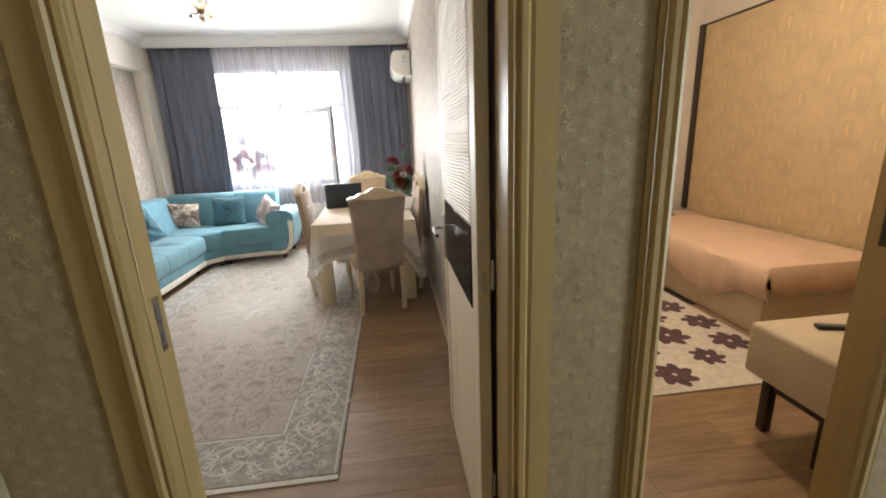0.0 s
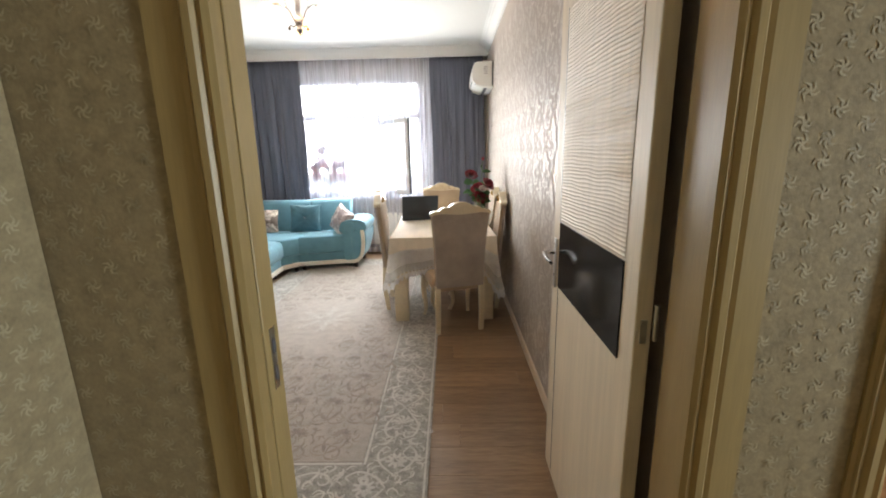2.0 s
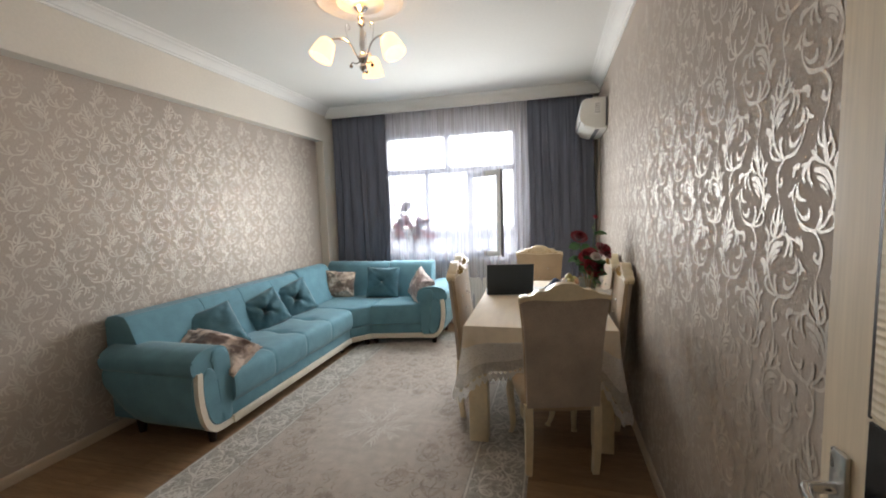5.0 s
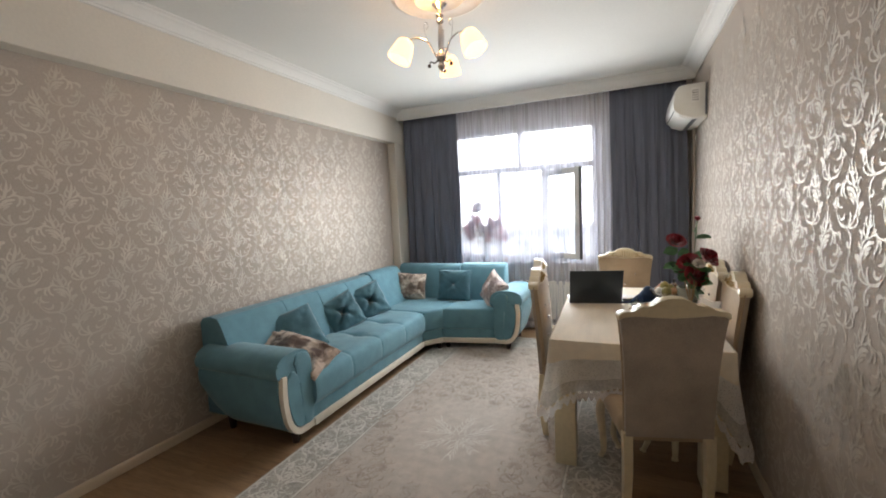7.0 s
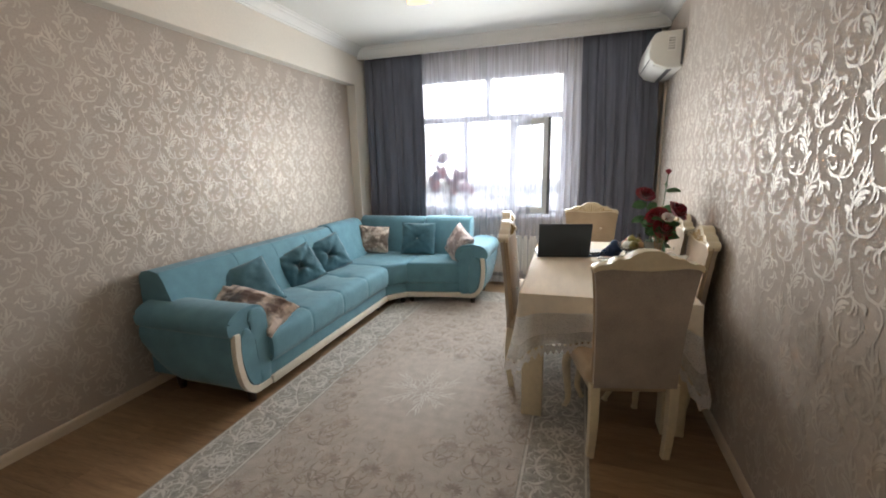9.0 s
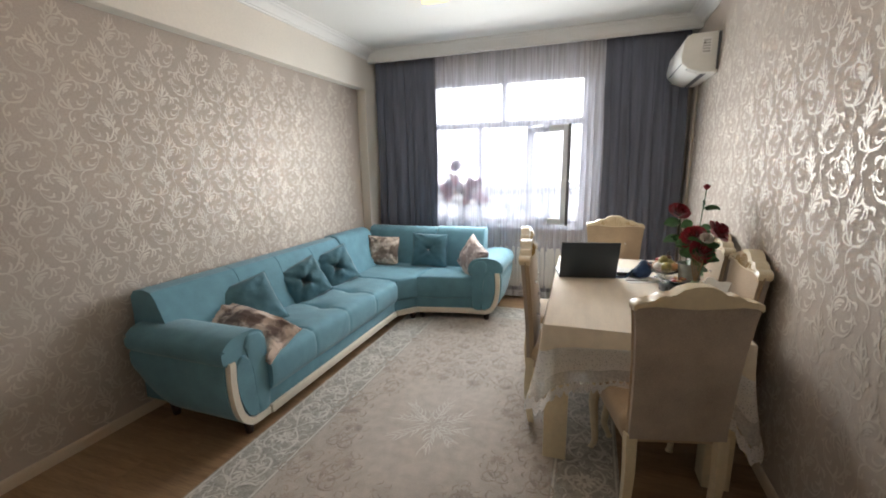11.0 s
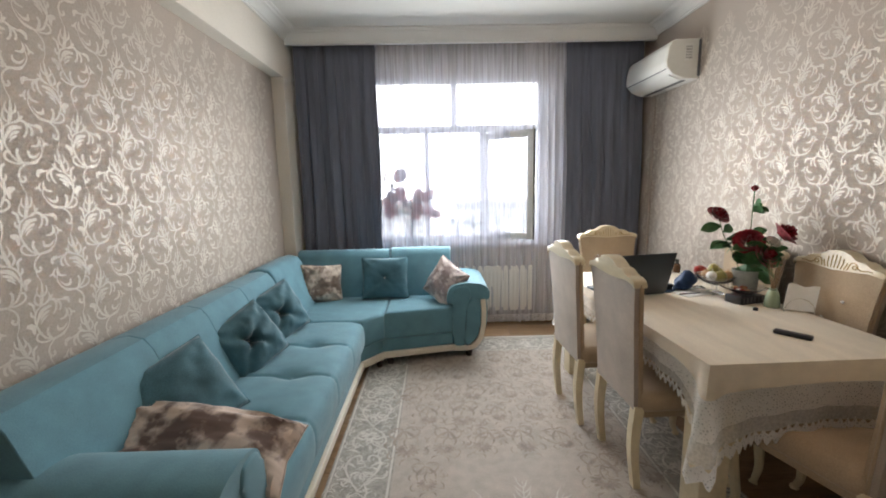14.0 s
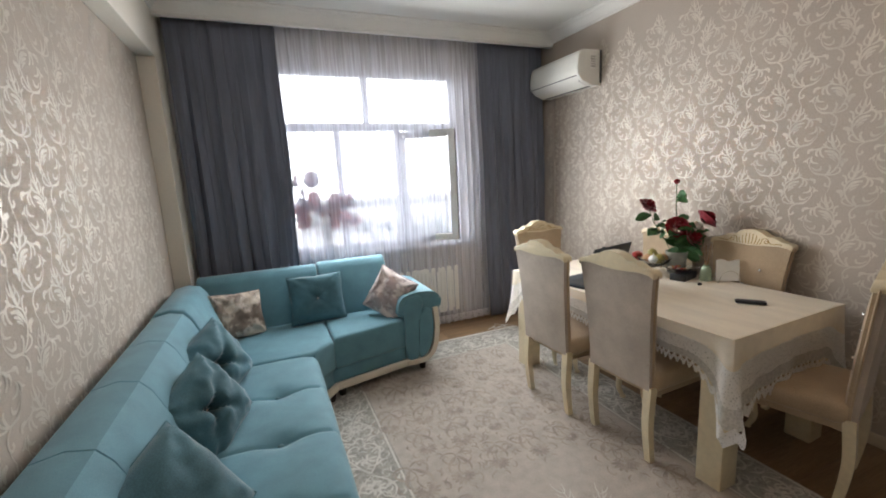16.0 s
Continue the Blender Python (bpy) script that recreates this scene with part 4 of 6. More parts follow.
def skirt(lo, hi, mat, name, label, scallop=0.0):
    """The hanging part of the cloth between the shares lo and hi of its drop, all round the table."""
    bm = bmesh.new()
    x0, x1, y0, y1 = TX0 - 0.005, TX1 + 0.005, TY0 - 0.005, TY1 + 0.005
    sides = [((x0, y0), (x1, y0), (0, -1)), ((x1, y0), (x1, y1), (1, 0)), ((x1, y1), (x0, y1), (0, 1)), ((x0, y1), (x0, y0), (-1, 0))]
    cols, run = [], 0.0
    for side, ((ax, ay), (bx, by), (nx, ny)) in enumerate(sides):
        length = abs(bx - ax) + abs(by - ay)
        n = int(length / 0.008)
        for i in range(n):
            s = i / n
            d0, d1 = s * length, (1 - s) * length
            near = min(d0, d1)
            corner = math.exp(-(near / 0.085) ** 2)
            drop = hang(side, d0, d1) + 0.005 * math.sin(run * 9)
            if scallop:
                drop += scallop * (abs(math.sin(run * math.pi / 0.030)) - 0.5)
            fold = 0.008 * math.sin(run * 21) + 0.005 * math.sin(run * 47 + 1)
            if near < 0.16:
                fold += 0.020 * math.sin(near * 62) * corner ** 0.5
            tx, ty = (bx - ax) / length, (by - ay) / length
            slide = (1 if d1 < d0 else -1) * corner * 0.035
            cols.append((ax + (bx - ax) * s, ay + (by - ay) * s, nx, ny, drop, fold, corner, tx * slide, ty * slide))
            run += length / n
    rows = 7
    grid = []
    for j in range(rows + 1):
        t = lo + (hi - lo) * j / rows
        grid.append([bm.verts.new((px + nx * (0.004 + fold * t + 0.050 * c * t * t + 0.004 * t) + sx * t, py + ny * (0.004 + fold * t + 0.050 * c * t * t + 0.004 * t) + sy * t, 0.771 - drop * t))
                     for px, py, nx, ny, drop, fold, c, sx, sy in cols])
    n = len(cols)
    for j in range(rows):
        for i in range(n):
            bm.faces.new((grid[j][i], grid[j][(i + 1) % n], grid[j + 1][(i + 1) % n], grid[j + 1][i]))
    return part(name, bm, mat, cloth, label)


skirt(0.0, 0.30, M_CLOTH, "skirt", "")
skirt(0.30, 0.66, M_LACE, "lace_band", "white openwork lace band")
skirt(0.66, 0.86, M_VOILE, "voile_band", "thin white voile above the edging")
skirt(0.86, 1.0, M_LACE, "lace_edging", "pointed white lace edging", 0.034)

# ---- chairs ----


def back_outline(z):
    """Half width of the backrest at height z."""
    t = (z - 0.42) / 0.60
    return 0.198 + 0.010 * t + 0.028 * t ** 3


def dining_chair(m, label):
    ch = thing("dining_chair", m, label, "chair", "chairs round the dining table")
    lean = lambda z: -0.006 - 0.045 * max(0.0, (z - 0.42) / 0.6) ** 1.25
    # backrest: a padded slab that leans back
    for nm, y0, y1, mat, inset in (("backrest", 0.0, 0.042, M_VELVET, 0.002), ("back_panel", -0.028, 0.0275, M_VELVETB, 0.0)):
        bm = bmesh.new()
        rows, cols = 12, 8
        faces = {}
        for side in (0, 1):
            for j in range(rows + 1):
                z = 0.405 + 0.600 * j / rows
                hw = back_outline(z) - inset
                for i in range(cols + 1):
                    s = 2 * i / cols - 1
                    puff = (1 - s ** 4) * (1 - (2 * j / rows - 1) ** 6)
                    y = lean(z) + (y1 - 0.016 + 0.016 * puff if side else y0 + 0.01 - 0.008 * puff)
                    faces[side, j, i] = bm.verts.new((hw * s, y, z + 0.018 * (1 - s * s) * (j / rows) ** 3))
        for j in range(rows):
            for i in range(cols):
                for side in (0, 1):
                    bm.faces.new([faces[side, a, b] for a, b in ((j, i), (j, i + 1), (j + 1, i + 1), (j + 1, i))])
            for i in (0, cols):
                bm.faces.new((faces[0, j, i], faces[1, j, i], faces[1, j + 1, i], faces[0, j + 1, i]))
        for i in range(cols):
            for j in (0, rows):
                bm.faces.new((faces[0, j, i], faces[1, j, i], faces[1, j, i + 1], faces[0, j, i + 1]))
        part(nm, bm, mat, ch, "grey-beige velvet rear panel" if nm == "back_panel" else "")
    for s in (-1, 1):
        bm = bmesh.new()
        tube(bm, [(s * (back_outline(z) + 0.001), lean(z) + 0.008, z) for z in (0.41 + 0.6 * k / 10 for k in range(11))], 0.006, 6)
        part("piping", bm, M_VELVET, ch)
    # crown: carved crest rail
    crown = catmull([(-0.236, 0.992, 0), (-0.240, 1.018, 0), (-0.215, 1.034, 0), (-0.18, 1.034, 0), (-0.165, 1.044, 0), (-0.135, 1.062, 0), (-0.105, 1.058, 0), (-0.088, 1.068, 0), (-0.05, 1.092, 0), (0, 1.098, 0),
                     (0.05, 1.092, 0), (0.088, 1.068, 0), (0.105, 1.058, 0), (0.135, 1.062, 0), (0.165, 1.044, 0), (0.18, 1.034, 0), (0.215, 1.034, 0), (0.240, 1.018, 0), (0.236, 0.992, 0)], 3)
    pts = [(p.x, p.y) for p in crown] + [(0.215, 1.012), (0.16, 1.018), (0.10, 1.008), (0, 1.002), (-0.10, 1.008), (-0.16, 1.018), (-0.215, 1.012)]
    bm = bmesh.new()
    yc = lean(1.03)
    prism(bm, pts, lambda u, v, w: (u, yc + w - 0.16 * (v - 1.03), v), -0.028, 0.034, 0.008)
    crest = part("crest_rail", bm, M_LACQ, ch, "carved cream crest rail")
    bm = bmesh.new()
    for k in range(-3, 4):
        a = k * 0.20
        tube(bm, [(0.016 * k, yc + 0.0345 - 0.16 * (zz - 1.03), zz) if zz < 1.03 else (0.020 * k, yc + 0.0345 - 0.16 * (zz - 1.03), zz) for zz in (1.012, 1.036, 1.078 - 0.0035 * k * k)], 0.0024, 5)
    for s in (-1, 1):
        tube(bm, catmull([(s * x, yc + 0.0345 - 0.16 * (z - 1.03), z) for x, z in ((0.066, 1.014), (0.078, 1.048), (0.10, 1.050), (0.112, 1.034), (0.100, 1.022), (0.088, 1.030), (0.098, 1.040), (0.13, 1.022), (0.165, 1.026), (0.185, 1.024))], 3), 0.0024, 5)
    part("gilt_carving", bm, M_GILT, crest, "gilt carved lines")
    # seat
    bm = boxes(((-0.225, 0.0, 0.39), (0.225, 0.455, 0.495)), bevel=0.04, seg=4)
    part("seat", bm, M_VELVET, ch)
    part("seat_rail", boxes(((-0.205, 0.012, 0.365), (0.205, 0.435, 0.40)), bevel=0.006), M_VELVET, ch)
    for s in (-1, 1):
        bm = bmesh.new()
        line = catmull([(s * 0.187, 0.012, 0.0), (s * 0.187, -0.004, 0.12), (s * 0.187, -0.012, 0.25), (s * 0.187, 0.0, 0.42)], 4)
        v = []
        for i, p in enumerate(line):
            w = 0.017 + 0.006 * i / (len(line) - 1)
            v.append([bm.verts.new(p + Vector((a * w, b * w, 0))) for a, b in ((-1, -1), (1, -1), (1, 1), (-1, 1))])
        for a, b in zip(v, v[1:]):
            for k in range(4):
                bm.faces.new((a[k], a[(k + 1) % 4], b[(k + 1) % 4], b[k]))
        bm.faces.new(v[0][::-1])
        bm.faces.new(v[-1])
        part("leg", bm, M_LACQ, ch)
        bm = bmesh.new()
        line = catmull([(s * 0.20, 0.43, 0.39), (s * 0.212, 0.452, 0.30), (s * 0.205, 0.44, 0.18), (s * 0.200, 0.428, 0.08), (s * 0.208, 0.45, 0.02), (s * 0.21, 0.458, 0.0)], 4)
        tube(bm, line, [0.030 - 0.016 * min(1, i / (0.75 * len(line))) + (0.006 if i > len(line) - 4 else 0) for i in range(len(line))], 8)
        part("leg", bm, M_LACQ, ch)
    for x, z in ((-0.09, 0.86), (0.09, 0.86), (0, 0.76), (-0.09, 0.66), (0.09, 0.66)):
        bm = bmesh.new()
        ball(bm, (x, lean(z) + 0.044, z), 0.009, 8)
        part("tuft_button", bm, M_CRYSTAL, ch, "crystal tuft button")
    return ch


CL = "cream carved chair in beige velvet, "
chair = dining_chair(pose(0.200, 3.185, 0.0, 0, 0, 15), CL + "turned at the table end")
for x, y, rz, lab in ((-0.488, 3.89, -88, "tucked under the table"), (-0.572, 4.42, -87, "tucked under the table"), (0.572, 3.93, 90, "between table and wall"),
                      (0.572, 4.50, 90, "behind the vase of roses"), (0.02, 5.285, 180, "near the curtain")):
    tagged(copy_thing(chair, pose(x, y, 0.010 if x < 0.0 else 0.0, 0, 0, rz)), CL + lab)

# ---- things on the table ----
TZ = 0.774
lap = thing("laptop", pose(-0.19, 4.34, TZ, 0, 0, 11), "open slate-grey laptop standing on the table", "laptop")
part("keyboard_base", boxes(((-0.19, 0.0, 0), (0.19, 0.25, 0.017)), bevel=0.004), M_LAPTOP, lap)
bm = boxes(((-0.17, 0.03, 0.0172), (0.17, 0.15, 0.019)), bevel=0.001, seg=1)
part("keyboard", bm, M_DARKPL, lap)
lid = part("screen_lid", boxes(((-0.19, -0.007, 0.0), (0.19, 0.002, 0.262)), bevel=0.003), M_LAPTOP, lap, at=pose(0, 0, 0.014, 16, 0, 0))
part("screen", boxes(((-0.178, 0.0025, 0.02), (0.178, 0.0032, 0.245))), M_BLACK, lid)

phone = thing("remote_control", pose(0.155, 3.64, TZ, 0, 0, -52), "black remote control lying on the tablecloth", "remote")
part("body", boxes(((-0.068, -0.021, 0), (0.068, 0.021, 0.018)), bevel=0.008, seg=3), M_DARKPL, phone)
for i in range(5):
    part("button", boxes(((-0.052 + i * 0.022, -0.010, 0.0175), (-0.040 + i * 0.022, 0.010, 0.0195)), bevel=0.001, seg=1), M_GASKET, phone)

bm = bmesh.new()
lathe(bm, [(0, 0), (0.012, 0), (0.012, 0.012), (0.008, 0.015), (0, 0.015)], 14)
tagged(part("bottle_cap", bm, M_DARKPL, at=pose(0.275, 4.01, TZ)), "small dark round cap on the tablecloth", "cap")

dif = thing("reed_diffuser", pose(0.405, 4.065, TZ), "mint green reed diffuser bottle with thin sticks", "diffuser")
bm = bmesh.new()
lathe(bm, [(0, 0), (0.036, 0), (0.038, 0.006), (0.033, 0.05), (0.026, 0.082), (0.018, 0.092), (0.02, 0.102), (0.014, 0.102), (0.012, 0.085), (0, 0.085)], 20)
part("bottle", bm, M_MINT, dif)
for k in range(7):
    a = k * 0.9
    bm = bmesh.new()
    tube(bm, [(0.004 * math.cos(a), 0.004 * math.sin(a), 0.086), (0.035 * math.cos(a), 0.035 * math.sin(a), 0.235 + 0.01 * (k % 3))], 0.0018, 5)
    part("reed", bm, M_REED, dif)

nap = thing("napkin_holder", pose(0.462, 3.965, TZ, 0, 0, -32), "wire napkin holder with a stack of white paper napkins", "napkin holder")
bm = bmesh.new()
grid = [[[bm.verts.new((-0.062 + 0.124 * i / 8 + 0.022 * j / 8, side * 0.008 + 0.006 * noise.noise((i * 0.5, j * 0.4, 2.0)) - 0.012 * (i / 8) ** 2, 0.006 + 0.138 * j / 8 + 0.006 * math.sin(i * 1.1) * j / 8 - 0.010 * i / 8 * j / 8))
          for i in range(9)] for j in range(9)] for side in (-1, 1)]
for g in grid:
    for j in range(8):
        for i in range(8):
            bm.faces.new((g[j][i], g[j][i + 1], g[j + 1][i + 1], g[j + 1][i]))
for rim in ([(0, i) for i in range(9)], [(8, i) for i in range(9)], [(j, 0) for j in range(9)], [(j, 8) for j in range(9)]):
    for (a, b), (c, d) in zip(rim, rim[1:]):
        bm.faces.new((grid[0][a][b], grid[0][c][d], grid[1][c][d], grid[1][a][b]))
part("napkin", bm, M_NAPKIN, nap, at=pose(0, 0, 0, -24, 0, 0))
bm = bmesh.new()
for s in (-1, 1):
    tube(bm, [(0.06 * math.cos(a), s * 0.034, 0.004 + 0.075 * math.sin(a)) for a in (math.pi * k / 14 for k in range(15))], 0.002, 6)
    tube(bm, [(s * 0.06, -0.034, 0.004), (s * 0.06, 0.034, 0.004)], 0.002, 6)
part("wire_stand", bm, M_CHROME, nap)

tray = thing("black_box", pose(0.33, 4.165, TZ, 0, 0, 14), "dark plastic box under a glass dish on the table", "box")
part("body", boxes(((-0.085, -0.05, 0), (0.085, 0.05, 0.045)), bevel=0.006), M_DARKPL, tray)
for k in range(6):
    part("ridge", boxes(((-0.07 + k * 0.026, -0.052, 0.006), (-0.06 + k * 0.026, -0.049, 0.04))), M_GASKET, tray)
dish = thing("glass_dish", pose(0.345, 4.21, TZ + 0.045), "shallow clear glass dish with sweets", "dish")
bm = bmesh.new()
lathe(bm, [(0, 0.0), (0.05, 0), (0.085, 0.016), (0.118, 0.034), (0.121, 0.036), (0.115, 0.034), (0.082, 0.02), (0.05, 0.005), (0, 0.005)], 28)
part("dish_bowl", bm, M_GLASS, dish)
rnd = random.Random(4)
for k in range(9):
    bm = bmesh.new()
    ball(bm, (rnd.uniform(-0.05, 0.05), rnd.uniform(-0.05, 0.05), 0.018), 0.014, 8, (1.3, 0.8, 0.7))
    part("sweet", bm, rnd.choice((M_ORANGE, M_APPLE, M_NAPKIN)), dish)

bowl = thing("fruit_bowl", pose(0.29, 4.36, TZ), "footed clear glass bowl filled with fruit", "fruit bowl")
bm = bmesh.new()
lathe(bm, [(0, 0), (0.05, 0), (0.046, 0.008), (0.014, 0.02), (0.014, 0.05), (0.05, 0.062), (0.09, 0.085), (0.108, 0.118), (0.103, 0.118), (0.085, 0.09), (0.04, 0.07), (0, 0.066)], 28)
part("glass", bm, M_GLASS, bowl)
for k, (x, y, z, r, mt, nm) in enumerate(((0.03, 0.03, 0.115, 0.036, M_PEAR, "pear"), (-0.04, 0.02, 0.112, 0.034, M_ORANGE, "peach"), (0.0, -0.045, 0.112, 0.034, M_PEAR, "pear"),
                                          (0.05, -0.03, 0.112, 0.032, M_ORANGE, "peach"), (-0.01, 0.01, 0.145, 0.032, M_PEAR, "pear"), (-0.045, -0.03, 0.115, 0.03, M_NAPKIN, "wrapped_sweet"))):
    bm = bmesh.new()
    ball(bm, (x, y, z), r, 14, (1, 1, 1.12 if nm == "pear" else 0.95))
    tube(bm, [(x, y, z + r * 0.9), (x + 0.004, y, z + r * 1.35)], 0.002, 5)
    part(nm, bm, mt, bowl)
bm = bmesh.new()
lathe(bm, [(0, 0.004), (0.014, 0.0), (0.03, 0.012), (0.038, 0.034), (0.034, 0.058), (0.016, 0.066), (0, 0.058)], 18)
tagged(part("apple", bm, M_APPLE, at=pose(0.285, 4.50, TZ + 0.075)), "shiny red apple on the stacked glass plate", "apple")
bm = bmesh.new()
lathe(bm, [(0, 0), (0.04, 0), (0.018, 0.012), (0.018, 0.06), (0.05, 0.066), (0.08, 0.074), (0.078, 0.078), (0.04, 0.072), (0, 0.075)], 24)
tagged(part("cake_stand", bm, M_GLASS, at=pose(0.285, 4.50, TZ)), "small footed clear glass plate", "plate")

pouch = thing("navy_pouch", pose(0.175, 4.47, TZ, 0, 0, 30), "crumpled navy blue fabric pouch on papers", "pouch")
bm = bmesh.new()
ball(bm, (0, 0, 0.055), 0.075, 20, (1.05, 0.72, 0.78))
for v in bm.verts:
    v.co += v.normal * 0.022 * noise.noise(v.co * 18) + Vector((0.25 * max(0.0, v.co.z - 0.05), 0, 0.022 * noise.noise(v.co * 11)))
    v.co.z = max(0.003, v.co.z)
part("body", bm, M_NAVY, pouch)
bm = bmesh.new()
tube(bm, catmull([(-0.075, 0, 0.06), (-0.10, 0.01, 0.03), (-0.14, 0.0, 0.008), (-0.19, 0.03, 0.008)], 5), 0.008, 6)
part("strap", bm, M_NAVY, pouch)
for x, y, rz, w in ((0.13, 4.44, 20, 0.21), (0.06, 4.56, -8, 0.2)):
    bm = boxes(((-w / 2, -0.14, 0), (w / 2, 0.14, 0.004)), bevel=0.001, seg=1)
    tagged(part("paper_sheet", bm, M_NAPKIN, at=pose(x, y, TZ, 0, 0, rz)), "loose white paper sheet lying on the table", "paper")
bm = bmesh.new()
tube(bm, [(0, 0, 0.0125), (0.14, 0, 0.0105)], 0.004, 8)
tagged(part("pen", bm, M_DARKPL, at=pose(0.06, 4.33, TZ - 0.006, 0, 0, 10)), "dark ballpoint pen on the papers", "pen")
bottle = thing("small_bottle", pose(0.40, 4.95, TZ), "small brown bottle with a dark cap", "bottle")
bm = bmesh.new()
lathe(bm, [(0, 0), (0.024, 0), (0.025, 0.004), (0.025, 0.06), (0.012, 0.07), (0, 0.07)], 16)
part("body", bm, M_BROWNGL, bottle)
bm = bmesh.new()
lathe(bm, [(0, 0.07), (0.013, 0.07), (0.013, 0.10), (0, 0.10)], 14)
part("cap", bm, M_DARKPL, bottle)
bm = bmesh.new()
tube(bm, catmull([(-0.385, 4.46, 0.004), (-0.36, 4.50, 0.004), (-0.30, 4.47, 0.004), (-0.27, 4.53, 0.006), (-0.33, 4.62, 0.004), (-0.25, 4.70, 0.004)], 6), 0.0032, 6)
tagged(part("charger_cable", bm, M_DARKPL, at=pose(0, 0, TZ)), "black charger cable beside the laptop", "cable")

# ---- roses ----
vase = thing("rose_vase", pose(0.42, 4.29, TZ), "grey glass vase holding dark red artificial roses", "vase of roses")
bm = bmesh.new()
lathe(bm, [(0, 0), (0.052, 0), (0.056, 0.006), (0.06, 0.06), (0.066, 0.13), (0.072, 0.158), (0.066, 0.158), (0.06, 0.13), (0.053, 0.02), (0, 0.015)], 24)
part("vase_body", bm, M_VASE, vase)


def petal(bm, m, w, h, curl):
    """One cupped petal."""
    n = 5
    rows = []
    for j in range(n + 1):
        t = j / n
        wd = w * math.sin(math.pi * (0.12 + 0.68 * t)) ** 0.7
        rows.append([bm.verts.new(m @ Vector((wd * s, -curl * t * t * h - 0.25 * w * (1 - s * s) * (1 - 0.5 * t) + 0.25 * w, h * t))) for s in (-1, -0.5, 0, 0.5, 1)])
    for a, b in zip(rows, rows[1:]):
        for k in range(4):
            bm.faces.new((a[k], a[k + 1], b[k + 1], b[k]))


def bloom(name, c, size, mat, tilt, turn, parent, rings=4):
    base = Matrix.Translation(c) @ Euler((radians(tilt), 0, radians(turn))).to_matrix().to_4x4()
    bm = bmesh.new()
    ball(bm, base @ Vector((0, 0, 0.25 * size)), 0.16 * size, 8, (1, 1, 1.7))
    core = part(name, bm, mat, parent)
    for r in range(rings):
        count = 3 + 2 * r
        for k in range(count):
            a = 2 * math.pi * (k + 0.37 * r) / count
            out = size * (0.05 + 0.09 * r)
            m = base @ Matrix.Rotation(a, 4, "Z") @ Matrix.Translation((0, -out, -0.08 * size * r)) @ Matrix.Rotation(radians(4 + 12 * r), 4, "X")
            bm = bmesh.new()
            petal(bm, m, size * (0.26 + 0.10 * r), size * (0.62 - 0.03 * r), 0.05 + 0.14 * r)
            part("petal", bm, mat, core)
    return core


def leaf_sprig(base, d, size, parent, name="leaf", mat=None, wide=0.30, roll=0.0):
    bm = bmesh.new()
    d = Vector(d).normalized()
    side = d.cross(Vector((0, 0, 1))).normalized()
    up = side.cross(d)
    side, up = side * math.cos(roll) + up * math.sin(roll), up * math.cos(roll) - side * math.sin(roll)
    rows = []
    for j in range(7):
        t = j / 6
        w = size * wide * math.sin(math.pi * (0.05 + 0.93 * t)) ** 0.8
        c = Vector(base) + d * size * t + up * size * 0.15 * math.sin(t * 2.4)
        rows.append([bm.verts.new(c + side * w * s + up * 0.10 * size * abs(s)) for s in (-1, 0, 1)])
    for a, b in zip(rows, rows[1:]):
        for k in range(2):
            bm.faces.new((a[k], a[k + 1], b[k + 1], b[k]))
    part(name, bm, mat or M_LEAF, parent)


STEMS = [((-0.055, 0.205, 0.475), "rose", 0.066, 40, 20), ((0.0, 0.0, 0.335), "rose", 0.076, 55, -35), ((0.095, -0.13, 0.395), "rose", 0.070, 50, 60), ((0.035, -0.085, 0.265), "rose", 0.072, 60, 20),
         ((0.06, 0.07, 0.625), "bud", 0.036, 5, 0), ((0.045, -0.12, 0.345), "white_flower", 0.036, 45, 10)]
for (x, y, z), kind_name, size, tilt, turn in STEMS:
    bm = bmesh.new()
    line = catmull([(x * 0.1, y * 0.1, 0.03), (x * 0.3, y * 0.25, 0.18), (x * 0.75, y * 0.75, z * 0.72), (x, y, z)], 5)
    tube(bm, line, 0.003, 6)
    part("stem", bm, M_STEM, vase)
    bloom(kind_name, (x, y, z - 0.2 * size), 1.32 * size, M_WHITEPETAL if kind_name == "white_flower" else M_ROSE, tilt if kind_name != "bud" else 4, turn, vase, 2 if kind_name == "bud" else 4)
rnd = random.Random(21)
for (x, y, z), kind_name, size, tilt, turn in STEMS:
    for k in range(6 if kind_name == "bud" else 8):
        t = rnd.uniform(0.45, 0.90)
        a = rnd.uniform(0, 6.28)
        leaf_sprig((x * t, y * t, z * (0.15 + 0.78 * t)), (math.cos(a), math.sin(a), rnd.uniform(-0.5, 0.6)), rnd.uniform(0.08, 0.115), vase, wide=0.38, roll=rnd.choice((-1, 1)) * rnd.uniform(0.5, 1.4))

# ---- air conditioner ----
ac = thing("air_conditioner", pose(RX - 0.003, 5.655, 2.24), "white split air conditioner mounted on the wall", "air conditioner")
acp = [(0, 0), (-0.11, 0.0), (-0.205, 0.035), (-0.256, 0.088), (-0.262, 0.14), (-0.245, 0.245), (-0.222, 0.282), (-0.19, 0.295), (0, 0.30)]
bm = bmesh.new()
prism(bm, acp, lambda u, v, w: (u, w, v), -0.355, 0.345, 0.012, 3)
part("housing", bm, M_WHITEPL, ac)
bm = bmesh.new()
prism(bm, [(-0.125, -0.002), (-0.212, 0.032), (-0.218, 0.040), (-0.132, 0.004)], lambda u, v, w: (u - 0.002, w, v), -0.32, 0.32, 0.001, 1)
part("louvre", bm, M_WHITEPL, ac)
